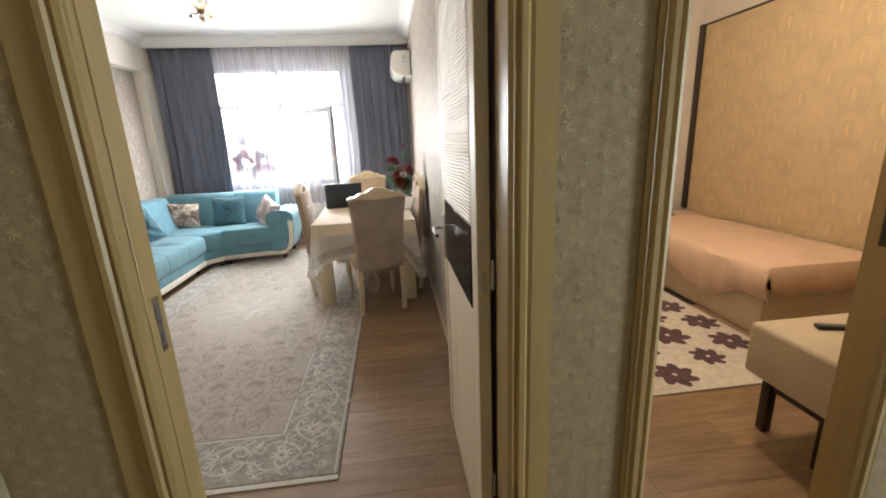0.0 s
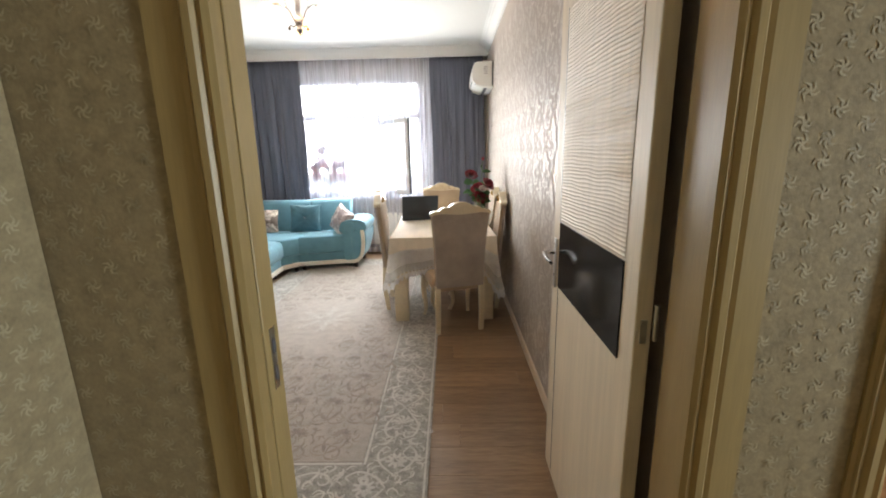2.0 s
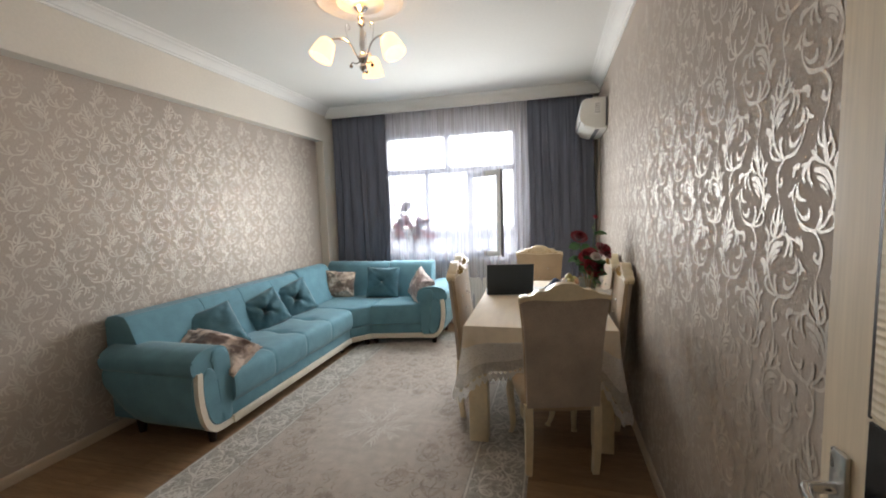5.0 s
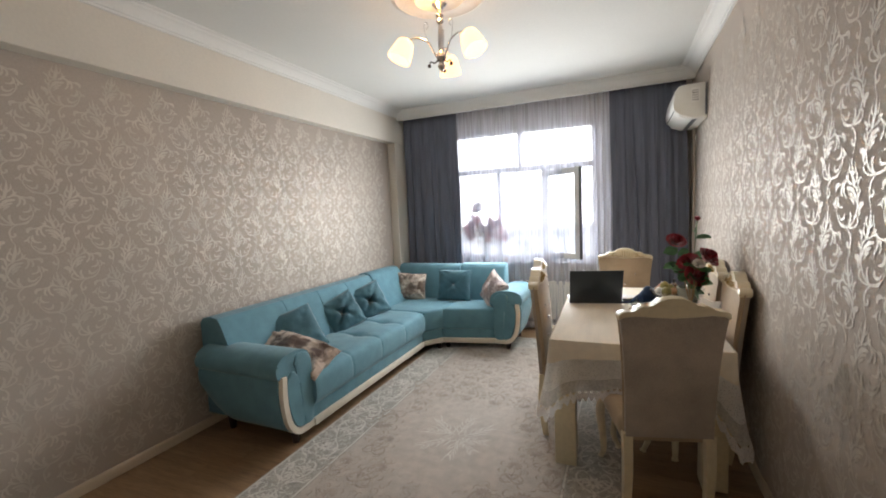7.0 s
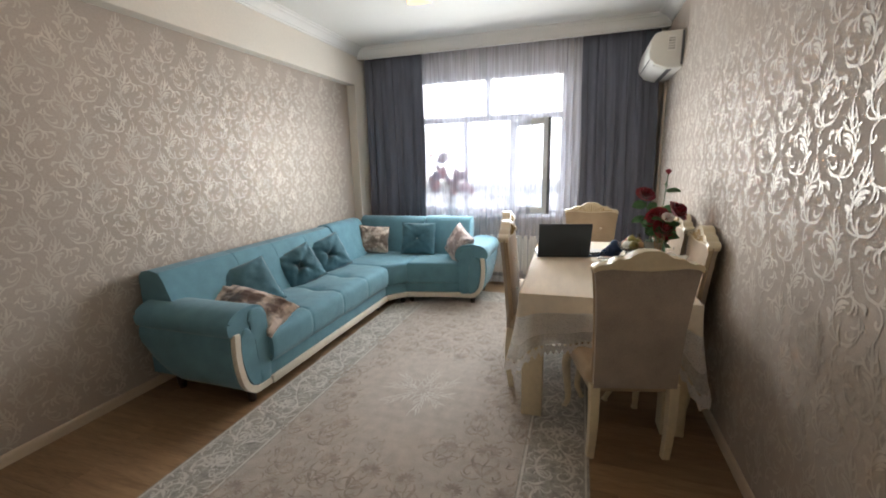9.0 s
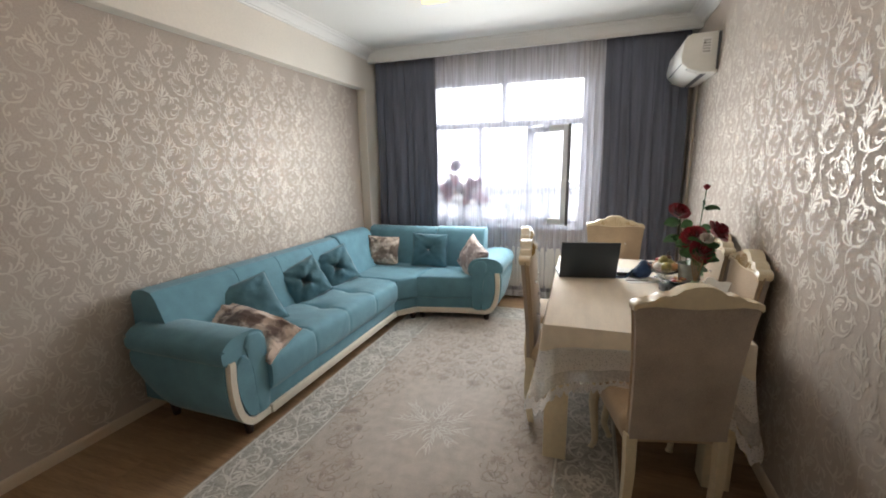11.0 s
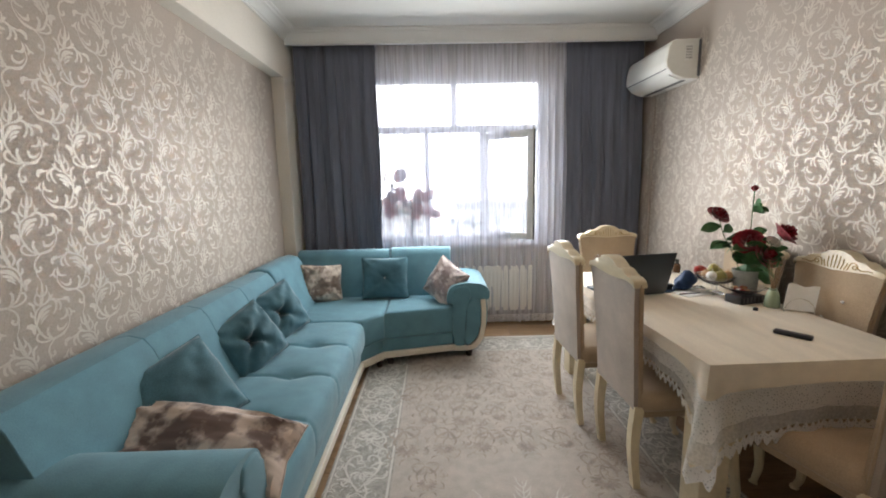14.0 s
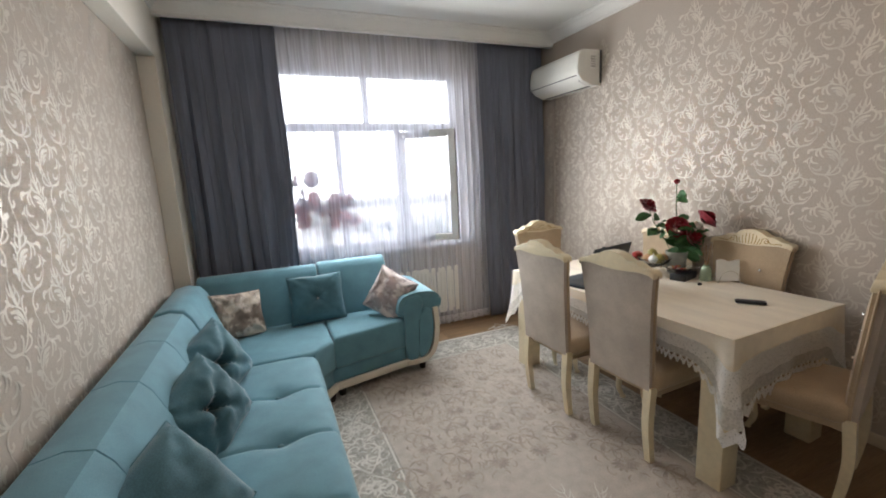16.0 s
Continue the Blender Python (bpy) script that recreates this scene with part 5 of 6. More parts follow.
bm = bmesh.new()
tube(bm, [(-0.250, -0.335, 0.080), (-0.250, 0.325, 0.080)], 0.004, 6)
part("panel_joint", bm, M_GASKET, ac)
part("air_slot", boxes(((-0.215, -0.32, 0.036), (-0.205, 0.32, 0.041))), M_GASKET, ac)
part("air_slot", boxes(((-0.11, -0.31, -0.0015), (-0.07, 0.31, 0.001))), M_GASKET, ac)
for k in range(5):
    part("side_grille", boxes(((-0.115, -0.3585, 0.15 + 0.02 * k), (-0.065, -0.3545, 0.162 + 0.02 * k))), M_STEEL, ac)
part("energy_label", boxes(((-0.122, -0.3565, 0.135), (-0.058, -0.3548, 0.26))), M_NAPKIN, ac)
part("wall_plate", boxes(((-0.016, -0.362, 0.02), (0.0, -0.350, 0.29))), M_GASKET, ac, "dark gap at the mounting plate")
bm = boxes(((RX - 0.022, 5.93, 0.07), (RX - 0.0005, 5.955, 2.245)), bevel=0.004)
tagged(part("cable_duct", bm, M_PAPER), "taupe plastic duct running down the wall from the air conditioner", "cable duct")

# ---- chandelier ----
CXY = (-1.03, 3.50)
ros = bmesh.new()
lathe(ros, [(0, 0), (0.30, 0), (0.30, -0.012), (0.275, -0.022), (0.245, -0.012), (0.20, -0.018), (0.15, -0.032), (0.12, -0.018), (0.085, -0.026), (0.06, -0.038), (0, -0.038)], 48)
ob = tagged(part("ceiling_rosette", ros, M_ROSETTE, at=pose(*CXY, CZ)), "round moulded gypsum ceiling rosette", "ceiling rosette")
lampo = thing("chandelier", pose(*CXY, CZ - 0.088), "chrome three-arm chandelier with lit frosted tulip shades", "chandelier")
bm = bmesh.new()
lathe(bm, [(0, 0.05), (0.045, 0.05), (0.047, 0.03), (0.028, 0.01), (0.016, 0.0), (0.018, -0.02), (0.026, -0.035), (0.018, -0.05), (0.024, -0.07), (0.014, -0.085), (0.012, -0.10), (0.018, -0.14), (0.020, -0.19), (0.012, -0.24), (0.016, -0.25),
           (0.030, -0.265), (0.034, -0.285), (0.022, -0.305), (0.016, -0.315), (0.026, -0.335), (0.018, -0.355), (0.006, -0.365), (0.005, -0.375), (0, -0.378)], 20)
part("column", bm, M_CHROME, lampo)
for k in range(3):
    a = radians(100 + 120 * k)
    c, s = math.cos(a), math.sin(a)
    to = lambda r, z: (c * r, s * r, z)
    bm = bmesh.new()
    tube(bm, catmull([to(0.025, -0.29), to(0.05, -0.25), to(0.08, -0.20), to(0.135, -0.178), to(0.185, -0.186), to(0.215, -0.205)], 5), 0.006, 8)
    arm = part("arm", bm, M_CHROME, lampo)
    bm = bmesh.new()
    tube(bm, catmull([to(0.02, -0.30), to(0.045, -0.32), to(0.07, -0.315), to(0.08, -0.335)], 5), 0.004, 6)
    ball(bm, to(0.08, -0.34), 0.012, 8)
    part("drop", bm, M_DARKTRIM, arm)
    bm = bmesh.new()
    tube(bm, catmull([to(0.085, -0.20), to(0.105, -0.11), to(0.088, -0.08), to(0.076, -0.105), to(0.092, -0.12)], 5), 0.0025, 6)
    part("curl", bm, M_CHROME, arm)
    bm = bmesh.new()
    lathe(bm, [(0, 0.0), (0.032, -0.002), (0.050, -0.018), (0.060, -0.05), (0.068, -0.09), (0.074, -0.130), (0.069, -0.130), (0.055, -0.06), (0.04, -0.02), (0, -0.012)], 24)
    part("shade", bm, M_SHADE, arm, "glowing frosted glass tulip shade", at=Matrix.Translation(to(0.215, -0.195)) @ Matrix.Rotation(a, 4, "Z") @ Matrix.Rotation(radians(-26), 4, "Y"))

# ---- rug ----
GX0, GX1, GY0, GY1 = -1.97, 0.015, 1.345, 5.70
rug = thing("rug", pose(0, 0, 0), "silver-grey carved pile rug with floral field and lighter scrolled border", "rug")
part("border", boxes(((GX0, GY0, 0.001), (GX1, GY1, 0.010)), bevel=0.003, seg=1), M_RUGB, rug)
BW = 0.325
part("field", boxes(((GX0 + BW, GY0 + BW, 0.003), (GX1 - BW, GY1 - BW, 0.0115)), bevel=0.001, seg=1), M_RUG, rug)

for y in (GY0 - 0.028, GY1):
    part("fringe", boxes(((GX0, y, 0.0005), (GX1, y + 0.028, 0.006)), bevel=0.001, seg=1), M_FRINGE, rug, "white woven rug end")


def place(cx, cy, turn, scale, z):
    c, s = math.cos(turn), math.sin(turn)
    return lambda u, v, w: (cx + scale * (c * u - s * v), cy + scale * (s * u + c * v), z + w)


def carnation(vs, fs, put):
    """A stylised flower with a fan of petals, a stem and curved leaves, about 0.3 high."""
    for k in range(9):
        a = math.pi * (k / 8) * 1.16 - 0.08 * math.pi
        c, s = math.cos(a), math.sin(a)
        ribbon(vs, fs, [(0.010 * c, 0.06 + 0.010 * s), (0.038 * c, 0.06 + 0.038 * s), (0.066 * c, 0.06 + 0.062 * s)], 0.022, put, 0.3, 0.45, 3)
    for k in range(5):
        a = math.pi * (k / 4)
        ribbon(vs, fs, [(0.018 * math.cos(a), 0.02 + 0.02 * math.sin(a)), (0.03 * math.cos(a), 0.03 + 0.02 * math.sin(a)), (0.045 * math.cos(a), 0.03 + 0.012 * math.sin(a))], 0.012, put, 0.3, 0.2, 3)
    ribbon(vs, fs, [(0, 0.05), (0.012, 0.0), (-0.006, -0.06), (0.014, -0.13)], 0.010, put, 0.7, 0.5, 4)
    for s in (1, -1):
        ribbon(vs, fs, [(0, -0.11), (s * 0.03, -0.075), (s * 0.062, -0.02), (s * 0.055, 0.035)], 0.024, put, 0.1, 0.0, 4)
        ribbon(vs, fs, [(0, -0.05), (s * 0.03, -0.035), (s * 0.066, -0.055), (s * 0.085, -0.095), (s * 0.065, -0.118), (s * 0.05, -0.10)], 0.013, put, 0.2, 0.4, 4)
        ribbon(vs, fs, [(0, -0.12), (s * 0.035, -0.14), (s * 0.08, -0.13), (s * 0.10, -0.10)], 0.015, put, 0.1, 0.0, 3)
        ribbon(vs, fs, [(s * 0.085, 0.05), (s * 0.105, 0.08), (s * 0.095, 0.115), (s * 0.075, 0.105)], 0.011, put, 0.2, 0.3, 3)
        ribbon(vs, fs, [(s * 0.02, 0.135), (s * 0.045, 0.150), (s * 0.05, 0.175)], 0.012, put, 0.2, 0.1, 3)
        ribbon(vs, fs, [(s * 0.10, -0.03), (s * 0.115, 0.0), (s * 0.10, 0.025)], 0.014, put, 0.1, 0.1, 3)


def border_scroll(vs, fs, put):
    """One repeat, 0.5 long, of a scroll with a flower."""
    for s in (1, -1):
        ribbon(vs, fs, [(-0.25, 0.0), (-0.17, s * 0.05), (-0.09, s * 0.085), (-0.02, s * 0.07), (0.0, s * 0.03), (-0.03, s * 0.015), (-0.05, s * 0.035)], 0.012, put, 0.4, 0.4, 5)
        ribbon(vs, fs, [(0.25, 0.0), (0.19, s * 0.065), (0.12, s * 0.09), (0.07, s * 0.06), (0.09, s * 0.035)], 0.012, put, 0.4, 0.4, 5)
        for k in range(4):
            x = -0.2 + 0.11 * k
            ribbon(vs, fs, [(x, s * 0.035), (x + 0.03, s * 0.075), (x + 0.025, s * 0.115)], 0.016, put, 0.1, 0.0, 3)
            ribbon(vs, fs, [(x + 0.04, s * 0.10), (x + 0.06, s * 0.125), (x + 0.085, s * 0.12)], 0.010, put, 0.2, 0.1, 3)
    for k in range(9):
        a = 2 * math.pi * k / 9
        ribbon(vs, fs, [(0.16 + 0.012 * math.cos(a), 0.012 * math.sin(a)), (0.16 + 0.032 * math.cos(a), 0.032 * math.sin(a)), (0.16 + 0.05 * math.cos(a), 0.05 * math.sin(a))], 0.018, put, 0.3, 0.4, 3)
    for k in range(5):
        a = math.pi * (0.6 + 0.2 * k)
        ribbon(vs, fs, [(-0.12 + 0.01 * math.cos(a), 0.01 * math.sin(a)), (-0.12 + 0.045 * math.cos(a), 0.045 * math.sin(a)), (-0.12 + 0.06 * math.cos(a + 0.3), 0.06 * math.sin(a + 0.3))], 0.015, put, 0.3, 0.1, 3)


rnd = random.Random(9)
vs, fs, vd, fd = [], [], [], []
fx0, fx1, fy0, fy1 = GX0 + BW, GX1 - BW, GY0 + BW, GY1 - BW
mx, my = -1.03, 3.48
rows, cols = 13, 6
for j in range(rows):
    for i in range(cols):
        cx = fx0 + (fx1 - fx0) * (i + 0.5) / cols + (0.06 if j % 2 else -0.06)
        cy = fy0 + (fy1 - fy0) * (j + 0.5) / rows
        if math.hypot((cx - mx) * 1.25, cy - my) < 0.60:
            continue
        carnation(vd, fd, place(cx, cy, (0.0 if cy < my else math.pi) + rnd.uniform(-0.4, 0.4), rnd.uniform(0.72, 1.08), 0.0125))
# centre figure: a burst of branching fronds
for k in range(8):
    put = place(mx, my, 2 * math.pi * k / 8 + rnd.uniform(-0.12, 0.12), 1.0, 0.0125)
    r, bend = rnd.uniform(0.22, 0.29), rnd.uniform(-0.03, 0.03)
    ribbon(vs, fs, [(0.02, 0), (r * 0.5, bend), (r, bend * 0.6)], 0.008, put, 0.5, 0.15, 4)
    for q in (0.18, 0.32, 0.45, 0.58, 0.70, 0.82):
        for side in (1, -1):
            out = rnd.uniform(0.022, 0.055) * (1.15 - 0.5 * q)
            at = bend * (1 - abs(2 * q - 1))
            ribbon(vs, fs, [(r * q, at), (r * (q + 0.10), at + side * out * 0.7), (r * (q + rnd.uniform(0.18, 0.34)), at + side * out)], rnd.uniform(0.006, 0.010), put, 0.4, 0.2, 3)


def small_curl(vs, fs, cx, cy, z):
    """One short curled leaf of the fine filling pattern."""
    put = place(cx, cy, rnd.uniform(0, 6.28), rnd.uniform(0.6, 1.3), z)
    ribbon(vs, fs, [(0, 0), (0.018, 0.006), (0.03, 0.022), (0.022, 0.034)], rnd.uniform(0.005, 0.010), put, 0.3, 0.3, 3)


for k in range(1500):
    cx, cy = rnd.uniform(fx0 + 0.04, fx1 - 0.04), rnd.uniform(fy0 + 0.04, fy1 - 0.04)
    if math.hypot((cx - mx) * 1.25, cy - my) > 0.55 and noise.noise((cx * 5, cy * 2.0, 0.0)) > -0.18:
        small_curl(vd, fd, cx, cy, 0.0125)
for k in range(1500):
    cx = rnd.choice((rnd.uniform(GX0 + 0.04, fx0 - 0.05), rnd.uniform(fx1 + 0.05, GX1 - 0.04)))
    small_curl(vs, fs, cx, rnd.uniform(GY0 + 0.04, GY1 - 0.04), 0.0112)
for k in range(350):
    small_curl(vs, fs, rnd.uniform(fx0, fx1), rnd.choice((rnd.uniform(GY0 + 0.04, fy0 - 0.05), rnd.uniform(fy1 + 0.05, GY1 - 0.04))), 0.0112)
for side_x, turn in ((GX0 + BW / 2, math.pi / 2), (GX1 - BW / 2, -math.pi / 2)):
    for k in range(8):
        border_scroll(vs, fs, place(side_x, GY0 + 0.30 + 0.5367 * (k + 0.0) + 0.2, turn, 1.05, 0.0112))
for side_y, turn in ((GY0 + BW / 2, 0.0), (GY1 - BW / 2, math.pi)):
    for k in range(3):
        border_scroll(vs, fs, place(GX0 + 0.45 + 0.54 * k, side_y, turn, 1.05, 0.0112))
for x0, x1, y0, y1 in ((fx0 - 0.02, fx0 - 0.008, fy0 - 0.02, fy1 + 0.02), (fx1 + 0.008, fx1 + 0.02, fy0 - 0.02, fy1 + 0.02), (fx0, fx1, fy0 - 0.02, fy0 - 0.008), (fx0, fx1, fy1 + 0.008, fy1 + 0.02),
                       (GX0 + 0.012, GX0 + 0.022, GY0, GY1), (GX1 - 0.022, GX1 - 0.012, GY0, GY1)):
    n = len(vs)
    vs += [(x0, y0, 0.0112), (x1, y0, 0.0112), (x1, y1, 0.0112), (x0, y1, 0.0112)]
    fs.append((n, n + 1, n + 2, n + 3))
sheet("light_figure", vs, fs, M_RUGL, rug, "pale carved scrolls and centre burst")
sheet("dark_figure", vd, fd, M_RUGD, rug, "taupe carved carnations")

# ---- wallpaper print ----


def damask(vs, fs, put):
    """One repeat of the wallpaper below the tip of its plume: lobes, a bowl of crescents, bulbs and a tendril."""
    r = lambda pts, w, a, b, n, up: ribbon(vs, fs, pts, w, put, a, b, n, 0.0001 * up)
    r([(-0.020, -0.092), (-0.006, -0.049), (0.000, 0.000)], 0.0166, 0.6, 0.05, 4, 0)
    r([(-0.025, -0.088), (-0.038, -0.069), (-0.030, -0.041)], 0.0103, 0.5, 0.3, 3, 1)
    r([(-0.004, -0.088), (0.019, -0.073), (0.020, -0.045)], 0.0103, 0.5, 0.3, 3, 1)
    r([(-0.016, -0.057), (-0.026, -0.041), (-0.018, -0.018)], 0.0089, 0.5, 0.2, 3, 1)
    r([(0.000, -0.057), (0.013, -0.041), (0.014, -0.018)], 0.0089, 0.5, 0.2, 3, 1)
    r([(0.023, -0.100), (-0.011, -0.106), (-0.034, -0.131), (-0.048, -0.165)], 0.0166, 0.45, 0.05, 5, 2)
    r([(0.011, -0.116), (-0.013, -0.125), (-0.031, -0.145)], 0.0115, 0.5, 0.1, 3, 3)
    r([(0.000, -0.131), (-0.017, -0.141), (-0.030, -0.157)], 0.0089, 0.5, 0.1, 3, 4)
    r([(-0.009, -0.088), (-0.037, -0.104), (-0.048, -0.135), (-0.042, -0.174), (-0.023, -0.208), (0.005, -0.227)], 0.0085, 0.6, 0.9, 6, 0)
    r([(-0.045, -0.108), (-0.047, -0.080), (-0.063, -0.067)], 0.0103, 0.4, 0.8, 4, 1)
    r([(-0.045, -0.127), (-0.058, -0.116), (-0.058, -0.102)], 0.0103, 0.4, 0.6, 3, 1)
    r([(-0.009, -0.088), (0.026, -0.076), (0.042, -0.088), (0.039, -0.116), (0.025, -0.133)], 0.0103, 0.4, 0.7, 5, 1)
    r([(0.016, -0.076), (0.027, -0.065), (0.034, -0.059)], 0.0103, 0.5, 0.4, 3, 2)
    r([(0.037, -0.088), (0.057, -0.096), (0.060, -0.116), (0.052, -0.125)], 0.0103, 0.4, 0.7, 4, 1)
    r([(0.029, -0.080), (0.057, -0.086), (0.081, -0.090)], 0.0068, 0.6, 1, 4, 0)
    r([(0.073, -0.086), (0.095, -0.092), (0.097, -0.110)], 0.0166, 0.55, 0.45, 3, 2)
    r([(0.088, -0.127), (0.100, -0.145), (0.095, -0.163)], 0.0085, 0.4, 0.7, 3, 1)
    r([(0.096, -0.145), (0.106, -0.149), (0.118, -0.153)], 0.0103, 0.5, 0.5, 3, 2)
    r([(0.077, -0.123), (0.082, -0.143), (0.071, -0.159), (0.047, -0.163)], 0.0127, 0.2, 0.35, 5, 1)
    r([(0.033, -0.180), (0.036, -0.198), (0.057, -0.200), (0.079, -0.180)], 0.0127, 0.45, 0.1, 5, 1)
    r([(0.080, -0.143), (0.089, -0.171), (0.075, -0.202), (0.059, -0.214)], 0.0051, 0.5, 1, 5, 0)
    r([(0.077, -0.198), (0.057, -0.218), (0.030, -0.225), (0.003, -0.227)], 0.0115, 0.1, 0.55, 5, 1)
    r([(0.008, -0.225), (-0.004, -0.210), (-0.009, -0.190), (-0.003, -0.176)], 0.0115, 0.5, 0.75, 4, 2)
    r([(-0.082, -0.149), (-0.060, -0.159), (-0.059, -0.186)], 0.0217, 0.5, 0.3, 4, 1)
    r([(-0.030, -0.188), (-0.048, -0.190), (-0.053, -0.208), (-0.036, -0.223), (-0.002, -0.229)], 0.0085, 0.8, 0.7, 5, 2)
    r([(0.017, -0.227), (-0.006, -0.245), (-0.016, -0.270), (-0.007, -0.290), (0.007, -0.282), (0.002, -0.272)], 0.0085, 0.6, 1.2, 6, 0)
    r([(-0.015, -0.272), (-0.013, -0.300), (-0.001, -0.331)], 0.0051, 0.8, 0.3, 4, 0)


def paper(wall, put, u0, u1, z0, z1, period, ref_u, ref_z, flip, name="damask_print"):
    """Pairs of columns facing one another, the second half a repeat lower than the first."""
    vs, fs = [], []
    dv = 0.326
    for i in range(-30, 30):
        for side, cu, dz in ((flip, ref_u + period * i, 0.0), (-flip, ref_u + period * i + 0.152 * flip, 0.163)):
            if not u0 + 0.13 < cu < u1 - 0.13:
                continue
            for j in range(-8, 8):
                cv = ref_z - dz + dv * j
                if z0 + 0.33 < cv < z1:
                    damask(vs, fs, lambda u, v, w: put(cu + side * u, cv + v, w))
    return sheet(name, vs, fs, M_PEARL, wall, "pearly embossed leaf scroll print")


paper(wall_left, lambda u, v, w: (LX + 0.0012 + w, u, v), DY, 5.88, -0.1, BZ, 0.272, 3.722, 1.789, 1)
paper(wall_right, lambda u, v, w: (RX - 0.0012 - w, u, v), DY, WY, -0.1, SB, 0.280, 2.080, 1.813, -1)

# hall paper: small embossed sprigs
rnd = random.Random(31)
vs, fs = [], []


def sprig(put):
    a0 = rnd.uniform(0, 6.28)
    for k in range(5):
        a = a0 + k * 1.1
        ribbon(vs, fs, [(0, 0), (0.010 * math.cos(a), 0.010 * math.sin(a)), (0.018 * math.cos(a + 0.7), 0.018 * math.sin(a + 0.7))], 0.0055, put, 0.3, 0.2, 3)


for i in range(30):
    for z in range(48):
        u, v = -0.64 + i * 0.054 + rnd.uniform(-0.01, 0.01), 0.10 + z * 0.052 + (0.026 if i % 2 else 0) + rnd.uniform(-0.01, 0.01)
        if -0.645 < u < DX0 - 0.10 or DX1 + 0.10 < u < BX0 - 0.10:
            sprig(lambda a, b, w, u=u, v=v: (u + a, HY + 0.0032 - w, v + b))
for i in range(6):
    for z in range(48):
        u, v = 0.49 + i * 0.045 + rnd.uniform(-0.01, 0.01), 0.10 + z * 0.052 + (0.026 if i % 2 else 0)
        if u < HY - 0.02:
            sprig(lambda a, b, w, u=u, v=v: (-0.6588 + w, u + a, v + b))
sheet("sprig_print", vs, fs, M_HALLPRINT, wall_door, "small embossed floral sprigs")

# ---- bedroom seen through the second doorway ----
panel = tagged(part("gold_panel", boxes(((3.825, 1.0, 0.3), (3.85, 4.30, 2.53))), M_GOLDPAPER, wall_bedroom_right), "gold patterned wallpaper panel")
part("panel_frame", boxes(((3.80, 4.28, 0.55), (3.85, 4.355, 2.55)), bevel=0.004), M_DARKTRIM, wall_bedroom_right, "dark wooden panel edge")
part("panel_frame", boxes(((3.815, 1.0, 2.53), (3.85, 4.28, 2.55)), bevel=0.004), M_DARKTRIM, wall_bedroom_right, "dark wooden panel edge")
vs, fs = [], []
for i in range(15):
    for j in range(9):
        cy, cz = 1.12 + i * 0.215, 0.5 + j * 0.26 + (0.13 if i % 2 else 0)
        if cz > 2.40:
            continue
        put = lambda u, v, w, cy=cy, cz=cz: (3.8238 - w, cy + u, cz + v)
        for r in (0.055, 0.075, 0.095):
            ribbon(vs, fs, [(-r, -0.08), (-r, 0.02), (-r * 0.7, 0.02 + r * 0.7), (0, 0.02 + r), (r * 0.7, 0.02 + r * 0.7), (r, 0.02), (r, -0.08)], 0.008, put, 0.8, 0.8, 3)
        ribbon(vs, fs, [(0, -0.06), (0.01, 0.0), (0, 0.05)], 0.03, put, 0.2, 0.0, 3)
sheet("arch_print", vs, fs, M_GOLDPRINT, wall_bedroom_right, "pale gold arched print")

bed = thing("bed", pose(0, 0, 0), "divan bed with a peach satin bedspread over a cream base", "bed")
part("base", boxes(((2.86, 2.16, 0.0), (3.80, 4.28, 0.34)), bevel=0.012), M_BEDBASE, bed)
part("mattress", boxes(((2.84, 2.14, 0.34), (3.80, 4.28, 0.50)), bevel=0.04, seg=3), M_DARKPL, bed, "dark mattress")
bm = bmesh.new()
n, k2 = 40, 26
grid = []
for j in range(n + 1):
    y = 1.96 + 2.30 * j / n
    row = []
    for i in range(k2 + 1):
        s = i / k2
        hang = 0.30 - 0.08 * math.sin(j * 0.35) - (0.10 if j < 3 else 0)
        if s < 0.25:
            t = 1 - s / 0.25
            x, z = 2.83 - 0.03 * math.sin(t * 3) - 0.014 * math.sin(j * 1.7) * t, 0.515 - hang * t
        else:
            x, z = 2.83 + 0.97 * (s - 0.25) / 0.75, 0.518 + 0.012 * noise.noise((s * 4, y * 2.5, 0))
        foot = max(0.0, 2.115 - y)
        row.append(bm.verts.new((x, max(y, 2.115) - 0.02 * math.sin(9 * foot) - 0.012 * math.sin(i * 0.9) * foot / 0.155, z - 1.2 * foot if s >= 0.25 else max(z - 0.25 * foot, 0.16))))
    grid.append(row)
for j in range(n):
    for i in range(k2):
        bm.faces.new((grid[j][i], grid[j][i + 1], grid[j + 1][i + 1], grid[j + 1][i]))
spread = thicken(tagged(part("bedspread", bm, M_PEACH), "peach satin bedspread hanging over the bed's side", "bedspread"), 0.006)
pillow("bed_pillow", 0.6, 0.4, 0.16, pose(3.2, 3.95, 0.525, -62, 0, 10), M_PINKSATIN, "pink floral pillow at the head of the bed", seed=23)
tagged(bpy.data.objects["bed_pillow"], category="pillow", group="pillows on the bed")

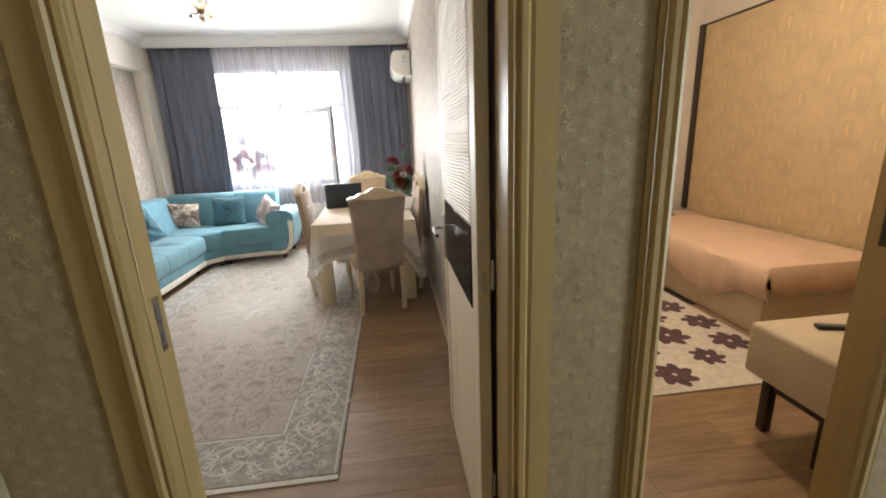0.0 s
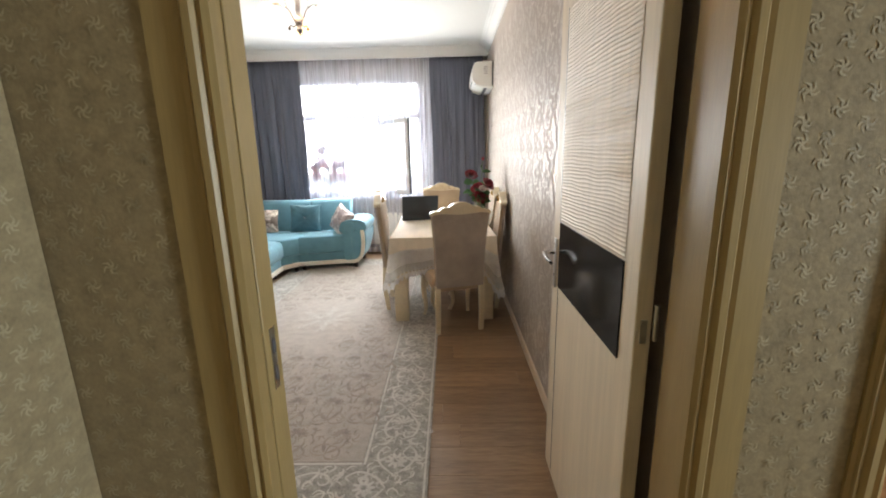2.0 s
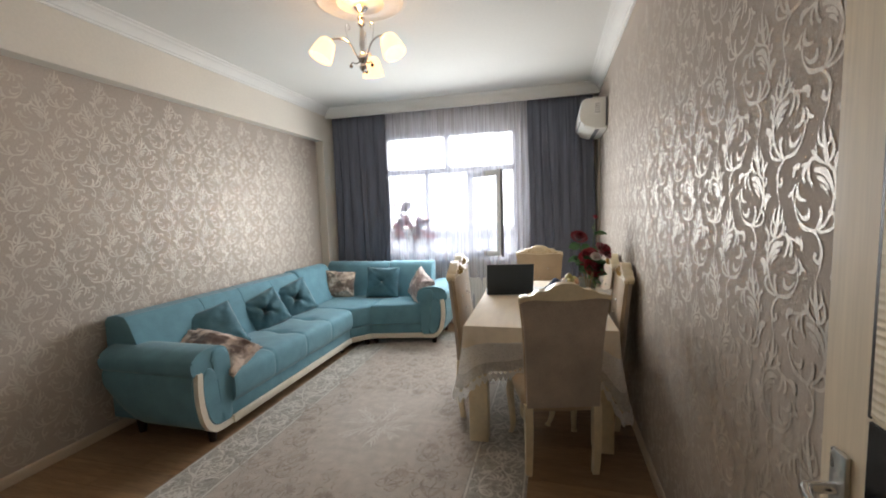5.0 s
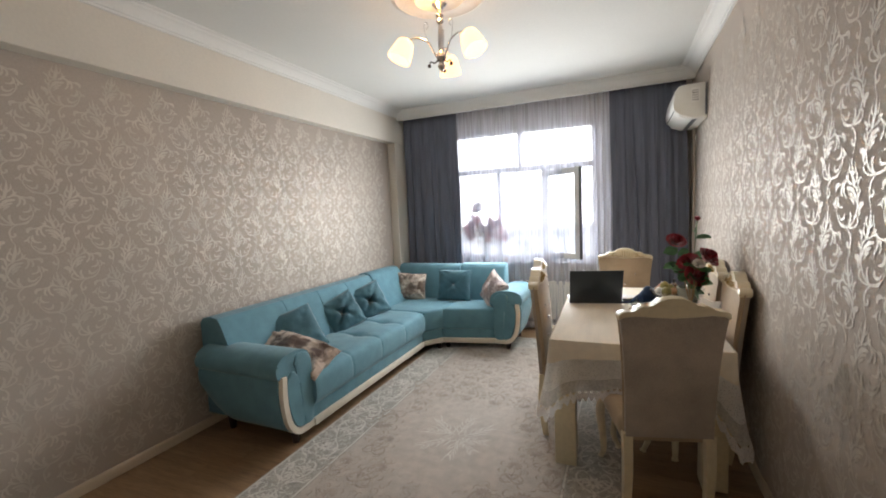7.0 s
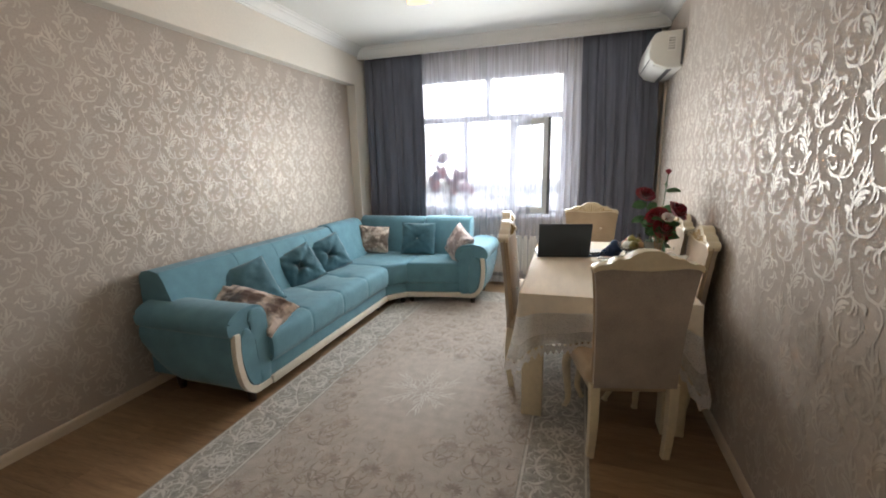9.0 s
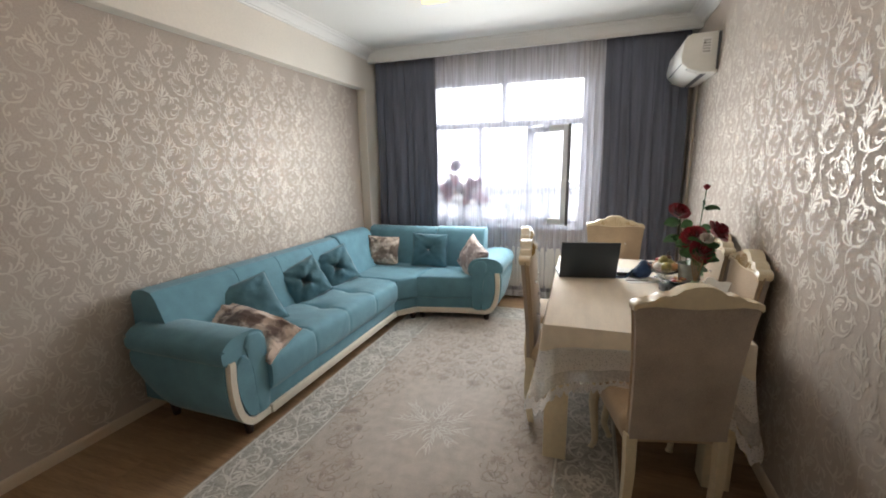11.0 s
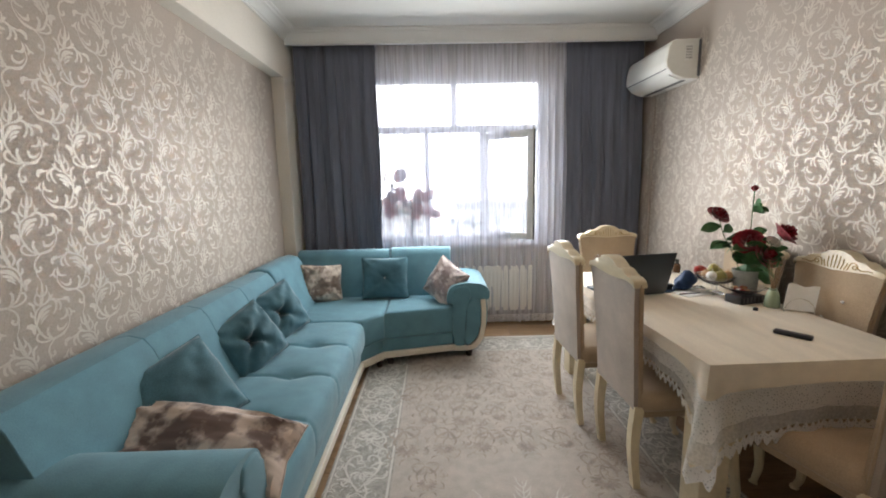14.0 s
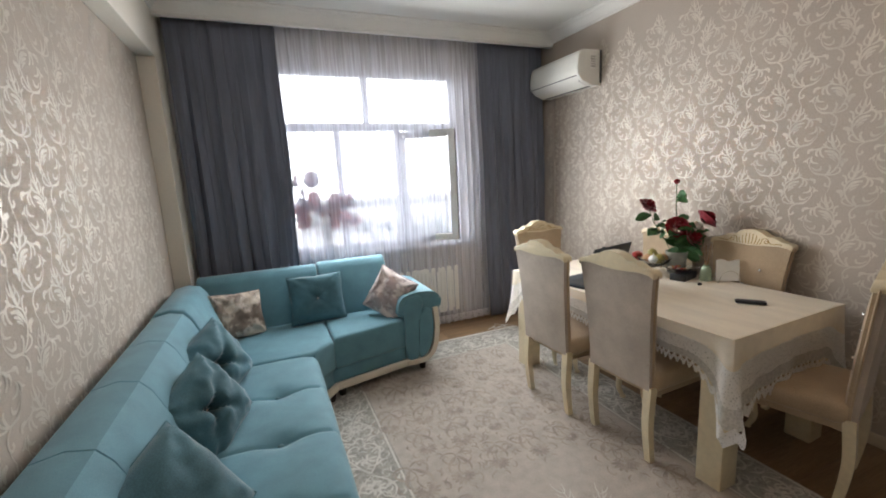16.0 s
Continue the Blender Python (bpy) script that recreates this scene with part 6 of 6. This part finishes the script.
brug = thing("bedroom_rug", pose(0, 0, 0), "cream rug with large plum flowers on the bedroom floor", "rug")
part("weave", boxes(((1.2, 1.63, 0.001), (2.78, 3.9, 0.010)), bevel=0.003, seg=1), M_BEDRUG, brug)
vs, fs = [], []
rnd = random.Random(5)
for i in range(5):
    for j in range(7):
        sc = rnd.uniform(1.2, 2.0)
        cx, cy = 1.36 + i * 0.31 + rnd.uniform(-0.04, 0.04), 1.80 + j * 0.32 + (0.16 if i % 2 else 0)
        if cy > 3.8 or cx > 2.7:
            continue
        a0 = rnd.uniform(0, 6.28)
        for k in range(7):
            a = a0 + k * 0.9
            ribbon(vs, fs, [(0.01 * math.cos(a), 0.01 * math.sin(a)), (0.05 * math.cos(a), 0.05 * math.sin(a)), (0.09 * math.cos(a + 0.2), 0.09 * math.sin(a + 0.2))], 0.058, place(cx, cy, 0, sc, 0.0112 + 0.0001 * k), 0.3, 0.35, 3)
sheet("plum_flower", vs, fs, M_PURPLE, brug, "large plum flowers")

bt = thing("coffee_table", pose(0, 0, 0), "low dark table under a beige tablecloth in the bedroom", "table")
part("top", boxes(((2.02, 0.97, 0.50), (2.88, 1.34, 0.54)), bevel=0.004), M_DARKTRIM, bt)
for x in (2.06, 2.80):
    for y in (1.0, 1.28):
        part("leg", boxes(((x, y, 0), (x + 0.045, y + 0.045, 0.50)), bevel=0.004), M_DARKTRIM, bt)
part("rail", boxes(((2.08, 1.0, 0.22), (2.105, 1.30, 0.26))), M_DARKTRIM, bt)
bm = boxes(((1.99, 0.94, 0.30), (2.91, 1.37, 0.553)), bevel=0.02, seg=3)
bmesh.ops.delete(bm, geom=[f for f in bm.faces if f.calc_center_median().z < 0.305], context="FACES")
tagged(thicken(part("bedroom_tablecloth", bm, M_BEIGECLOTH), 0.003), "beige cloth draped over the low bedroom table", "tablecloth")
rc = thing("remote_control", pose(2.28, 1.22, 0.556, 0, 0, -18), "dark remote control on the bedroom table", "remote")
part("body", boxes(((-0.085, -0.022, 0), (0.085, 0.022, 0.018)), bevel=0.008, seg=3), M_DARKPL, rc)
part("keypad", boxes(((-0.06, -0.012, 0.0175), (0.05, 0.012, 0.0195)), bevel=0.002, seg=1), M_GASKET, rc)

# unseen chrome stems, added over the fill lights of hall and bedroom
for x, y, lab in ((1.5, -0.9, "unseen chrome lamp stem added above the hall fill light"), (2.2, 2.3, "unseen chrome lamp stem added above the bedroom fill light")):
    cl = thing("ceiling_lamp", pose(x, y, CZ), lab, "lamp")
    bm = bmesh.new()
    lathe(bm, [(0, 0), (0.09, 0), (0.09, -0.03), (0.02, -0.035), (0.012, -0.30), (0, -0.30)], 20)
    part("canopy", bm, M_CHROME, cl)

# ---- plants outside the window ----


def house_plant(m, label, leaves, mats, spread, height, seed, leaf):
    rnd = random.Random(seed)
    pl = thing("potted_plant", m, label, "plant", "plants on the window ledge")
    bm = bmesh.new()
    lathe(bm, [(0, 0), (0.042, 0), (0.052, 0.072), (0.056, 0.072), (0.056, 0.084), (0.048, 0.084), (0.045, 0.07), (0, 0.07)], 18)
    part("pot", bm, M_SOIL, pl)
    for k in range(leaves):
        a = rnd.uniform(0, 6.28)
        r, h = spread * rnd.uniform(0.2, 1.0), height * rnd.uniform(0.55, 1.0)
        tip = (r * math.cos(a), 0.2 * r * math.sin(a), h)
        bm = bmesh.new()
        tube(bm, catmull([(0, 0, 0.065), (tip[0] * 0.35, tip[1] * 0.35, h * 0.6), tip], 4), 0.0022, 5)
        part("stalk", bm, M_STEM, pl)
        leaf_sprig(tip, (math.cos(a), 0.3 * math.sin(a), rnd.uniform(-0.9, 0.3)), leaf * rnd.uniform(0.7, 1.2), pl, "leaf", rnd.choice(mats), 0.50 if leaf > 0.08 else 0.3, rnd.choice((-1, 1)) * rnd.uniform(1.0, 1.6))


ledge = structure("window_ledge", boxes(((WX0, 6.5, 0.80), (WX1, 6.80, 0.86)), bevel=0.006), M_UPVC, "outer window ledge")
house_plant(pose(-1.66, 6.245, 0.86), "potted plant with dark and red rounded leaves on the window sill", 34, (M_REDLEAF, M_DARKLEAF, M_REDLEAF), 0.27, 0.54, 3, 0.105)
house_plant(pose(-1.89, 6.25, 0.86), "tall potted plant with a few pale brown leaves", 5, (M_DARKLEAF, M_DARKLEAF, M_REDLEAF), 0.10, 0.95, 8, 0.12)
house_plant(pose(-0.70, 6.62, 0.86), "small potted plant with thin shoots on the ledge", 7, (M_LEAF,), 0.14, 0.34, 6, 0.06)
house_plant(pose(-1.15, 6.64, 0.86), "low potted green plant on the ledge", 12, (M_LEAF,), 0.20, 0.22, 12, 0.07)

# ---- outside ----
backdrop = structure("backdrop", boxes(((-160, 90, -7), (160, 91, 70))), M_HAZE, "bright hazy sky in the distance")
structure("ground", boxes(((-600, 6.6, -7.2), (600, 900, -7.0))), M_GROUND, "courtyard ground far below the window")


def apartment(x, y, w, h, label):
    ap = thing("apartment_building", pose(x, y, -7.0), label, "building", "buildings beyond the courtyard")
    part("facade", boxes(((-w / 2, 0, 0), (w / 2, 10, h)), bevel=0.05, seg=1), M_FACADE, ap)
    part("roof", boxes(((-w / 2 - 0.3, -0.3, h), (w / 2 + 0.3, 10.3, h + 0.4))), M_GROUND, ap)
    for i in range(int(w / 3)):
        for j in range(int(h / 3)):
            x0, z0 = -w / 2 + 0.9 + i * 3.0, 0.9 + j * 3.0
            wd = part("window", boxes(((x0, -0.04, z0), (x0 + 1.4, 0.02, z0 + 1.5))), M_UPVC, ap)
            part("glass", boxes(((x0 + 0.1, -0.05, z0 + 0.1), (x0 + 1.3, -0.03, z0 + 1.4))), M_FARGLASS, wd)


apartment(-14.0, 42.0, 24, 6, "pale rendered apartment block beyond the courtyard")
apartment(13.0, 48.0, 24, 6, "pale rendered apartment block beyond the courtyard")


def tree(x, y, h, seed):
    rnd = random.Random(seed)
    tr = thing("tree", pose(x, y, -7.0), "leafy green courtyard tree", "tree", "courtyard trees")
    bm = bmesh.new()
    tube(bm, catmull([(0, 0, 0), (0.1, 0, h * 0.3), (-0.1, 0.1, h * 0.6), (0, 0, h * 0.85)], 4), [0.2 - 0.012 * i for i in range(13)], 8)
    for k in range(6):
        a = k * 1.05
        tube(bm, [(0, 0, h * (0.35 + 0.06 * k)), (1.2 * math.cos(a), 1.2 * math.sin(a), h * (0.55 + 0.05 * k))], [0.07, 0.03], 6)
    part("trunk", bm, M_BARK, tr)
    vs, fs = [], []
    for k in range(2600):
        a, e, r = rnd.uniform(0, 6.28), rnd.uniform(-1, 1), rnd.uniform(0.3, 1.0) ** 0.5
        lump = 1 + 0.35 * noise.noise((math.cos(a) * 2 + seed, math.sin(a) * 2, e * 2))
        c = Vector((1.9 * r * lump * math.cos(a) * math.sqrt(1 - e * e), 1.9 * r * lump * math.sin(a) * math.sqrt(1 - e * e), h * 0.72 + 1.7 * r * lump * e))
        u = Vector((rnd.uniform(-1, 1), rnd.uniform(-1, 1), rnd.uniform(-1, 1))).normalized()
        v = u.orthogonal().normalized()
        n = len(vs)
        vs += [c - u * 0.13, c + v * 0.07, c + u * 0.13, c - v * 0.07]
        fs.append((n, n + 1, n + 2, n + 3))
    crown = sheet("crown", vs, fs, M_TREE, tr, "")


for k, (x, y, h) in enumerate(((-5.5, 19, 6.6), (-0.5, 17, 6.2), (4.5, 20, 6.8), (-10, 23, 7.0))):
    tree(x, y, h, 40 + k)

# ---- floor planks ----
rnd = random.Random(77)
PL, PW = 1.20, 0.19
plank_mesh = finish("plank", boxes(((0.0004, 0.0004, -0.012), (PL - 0.0004, PW - 0.0004, 0.0)), bevel=0.0005, seg=1), M_PLANK)


def planks(x0, x1, y0, y1):
    cut = {}
    for j in range(int(math.ceil((y1 - y0) / PW - 1e-6))):
        y = y0 + j * PW
        w = min(PW, y1 - y)
        x = x0 - rnd.uniform(0, PL)
        while x < x1:
            a, b = max(x, x0), min(x + PL, x1)
            if b - a > 0.03:
                whole = b - a > PL - 1e-6 and w > PW - 1e-6
                me = plank_mesh if whole else finish("plank", boxes(((0.0004, 0.0004, -0.012), (b - a - 0.0004, w - 0.0004, 0.0)), bevel=0.0005, seg=1), M_PLANK)
                ob = new("plank", me)
                ob.location = (a, y, 0)
                ob.parent = floor
            x += PL


planks(LX, RX, DY, WY)
planks(-0.66, 4.05, -1.07, DY)
planks(RX + 0.12, 3.85, DY, 2.77)
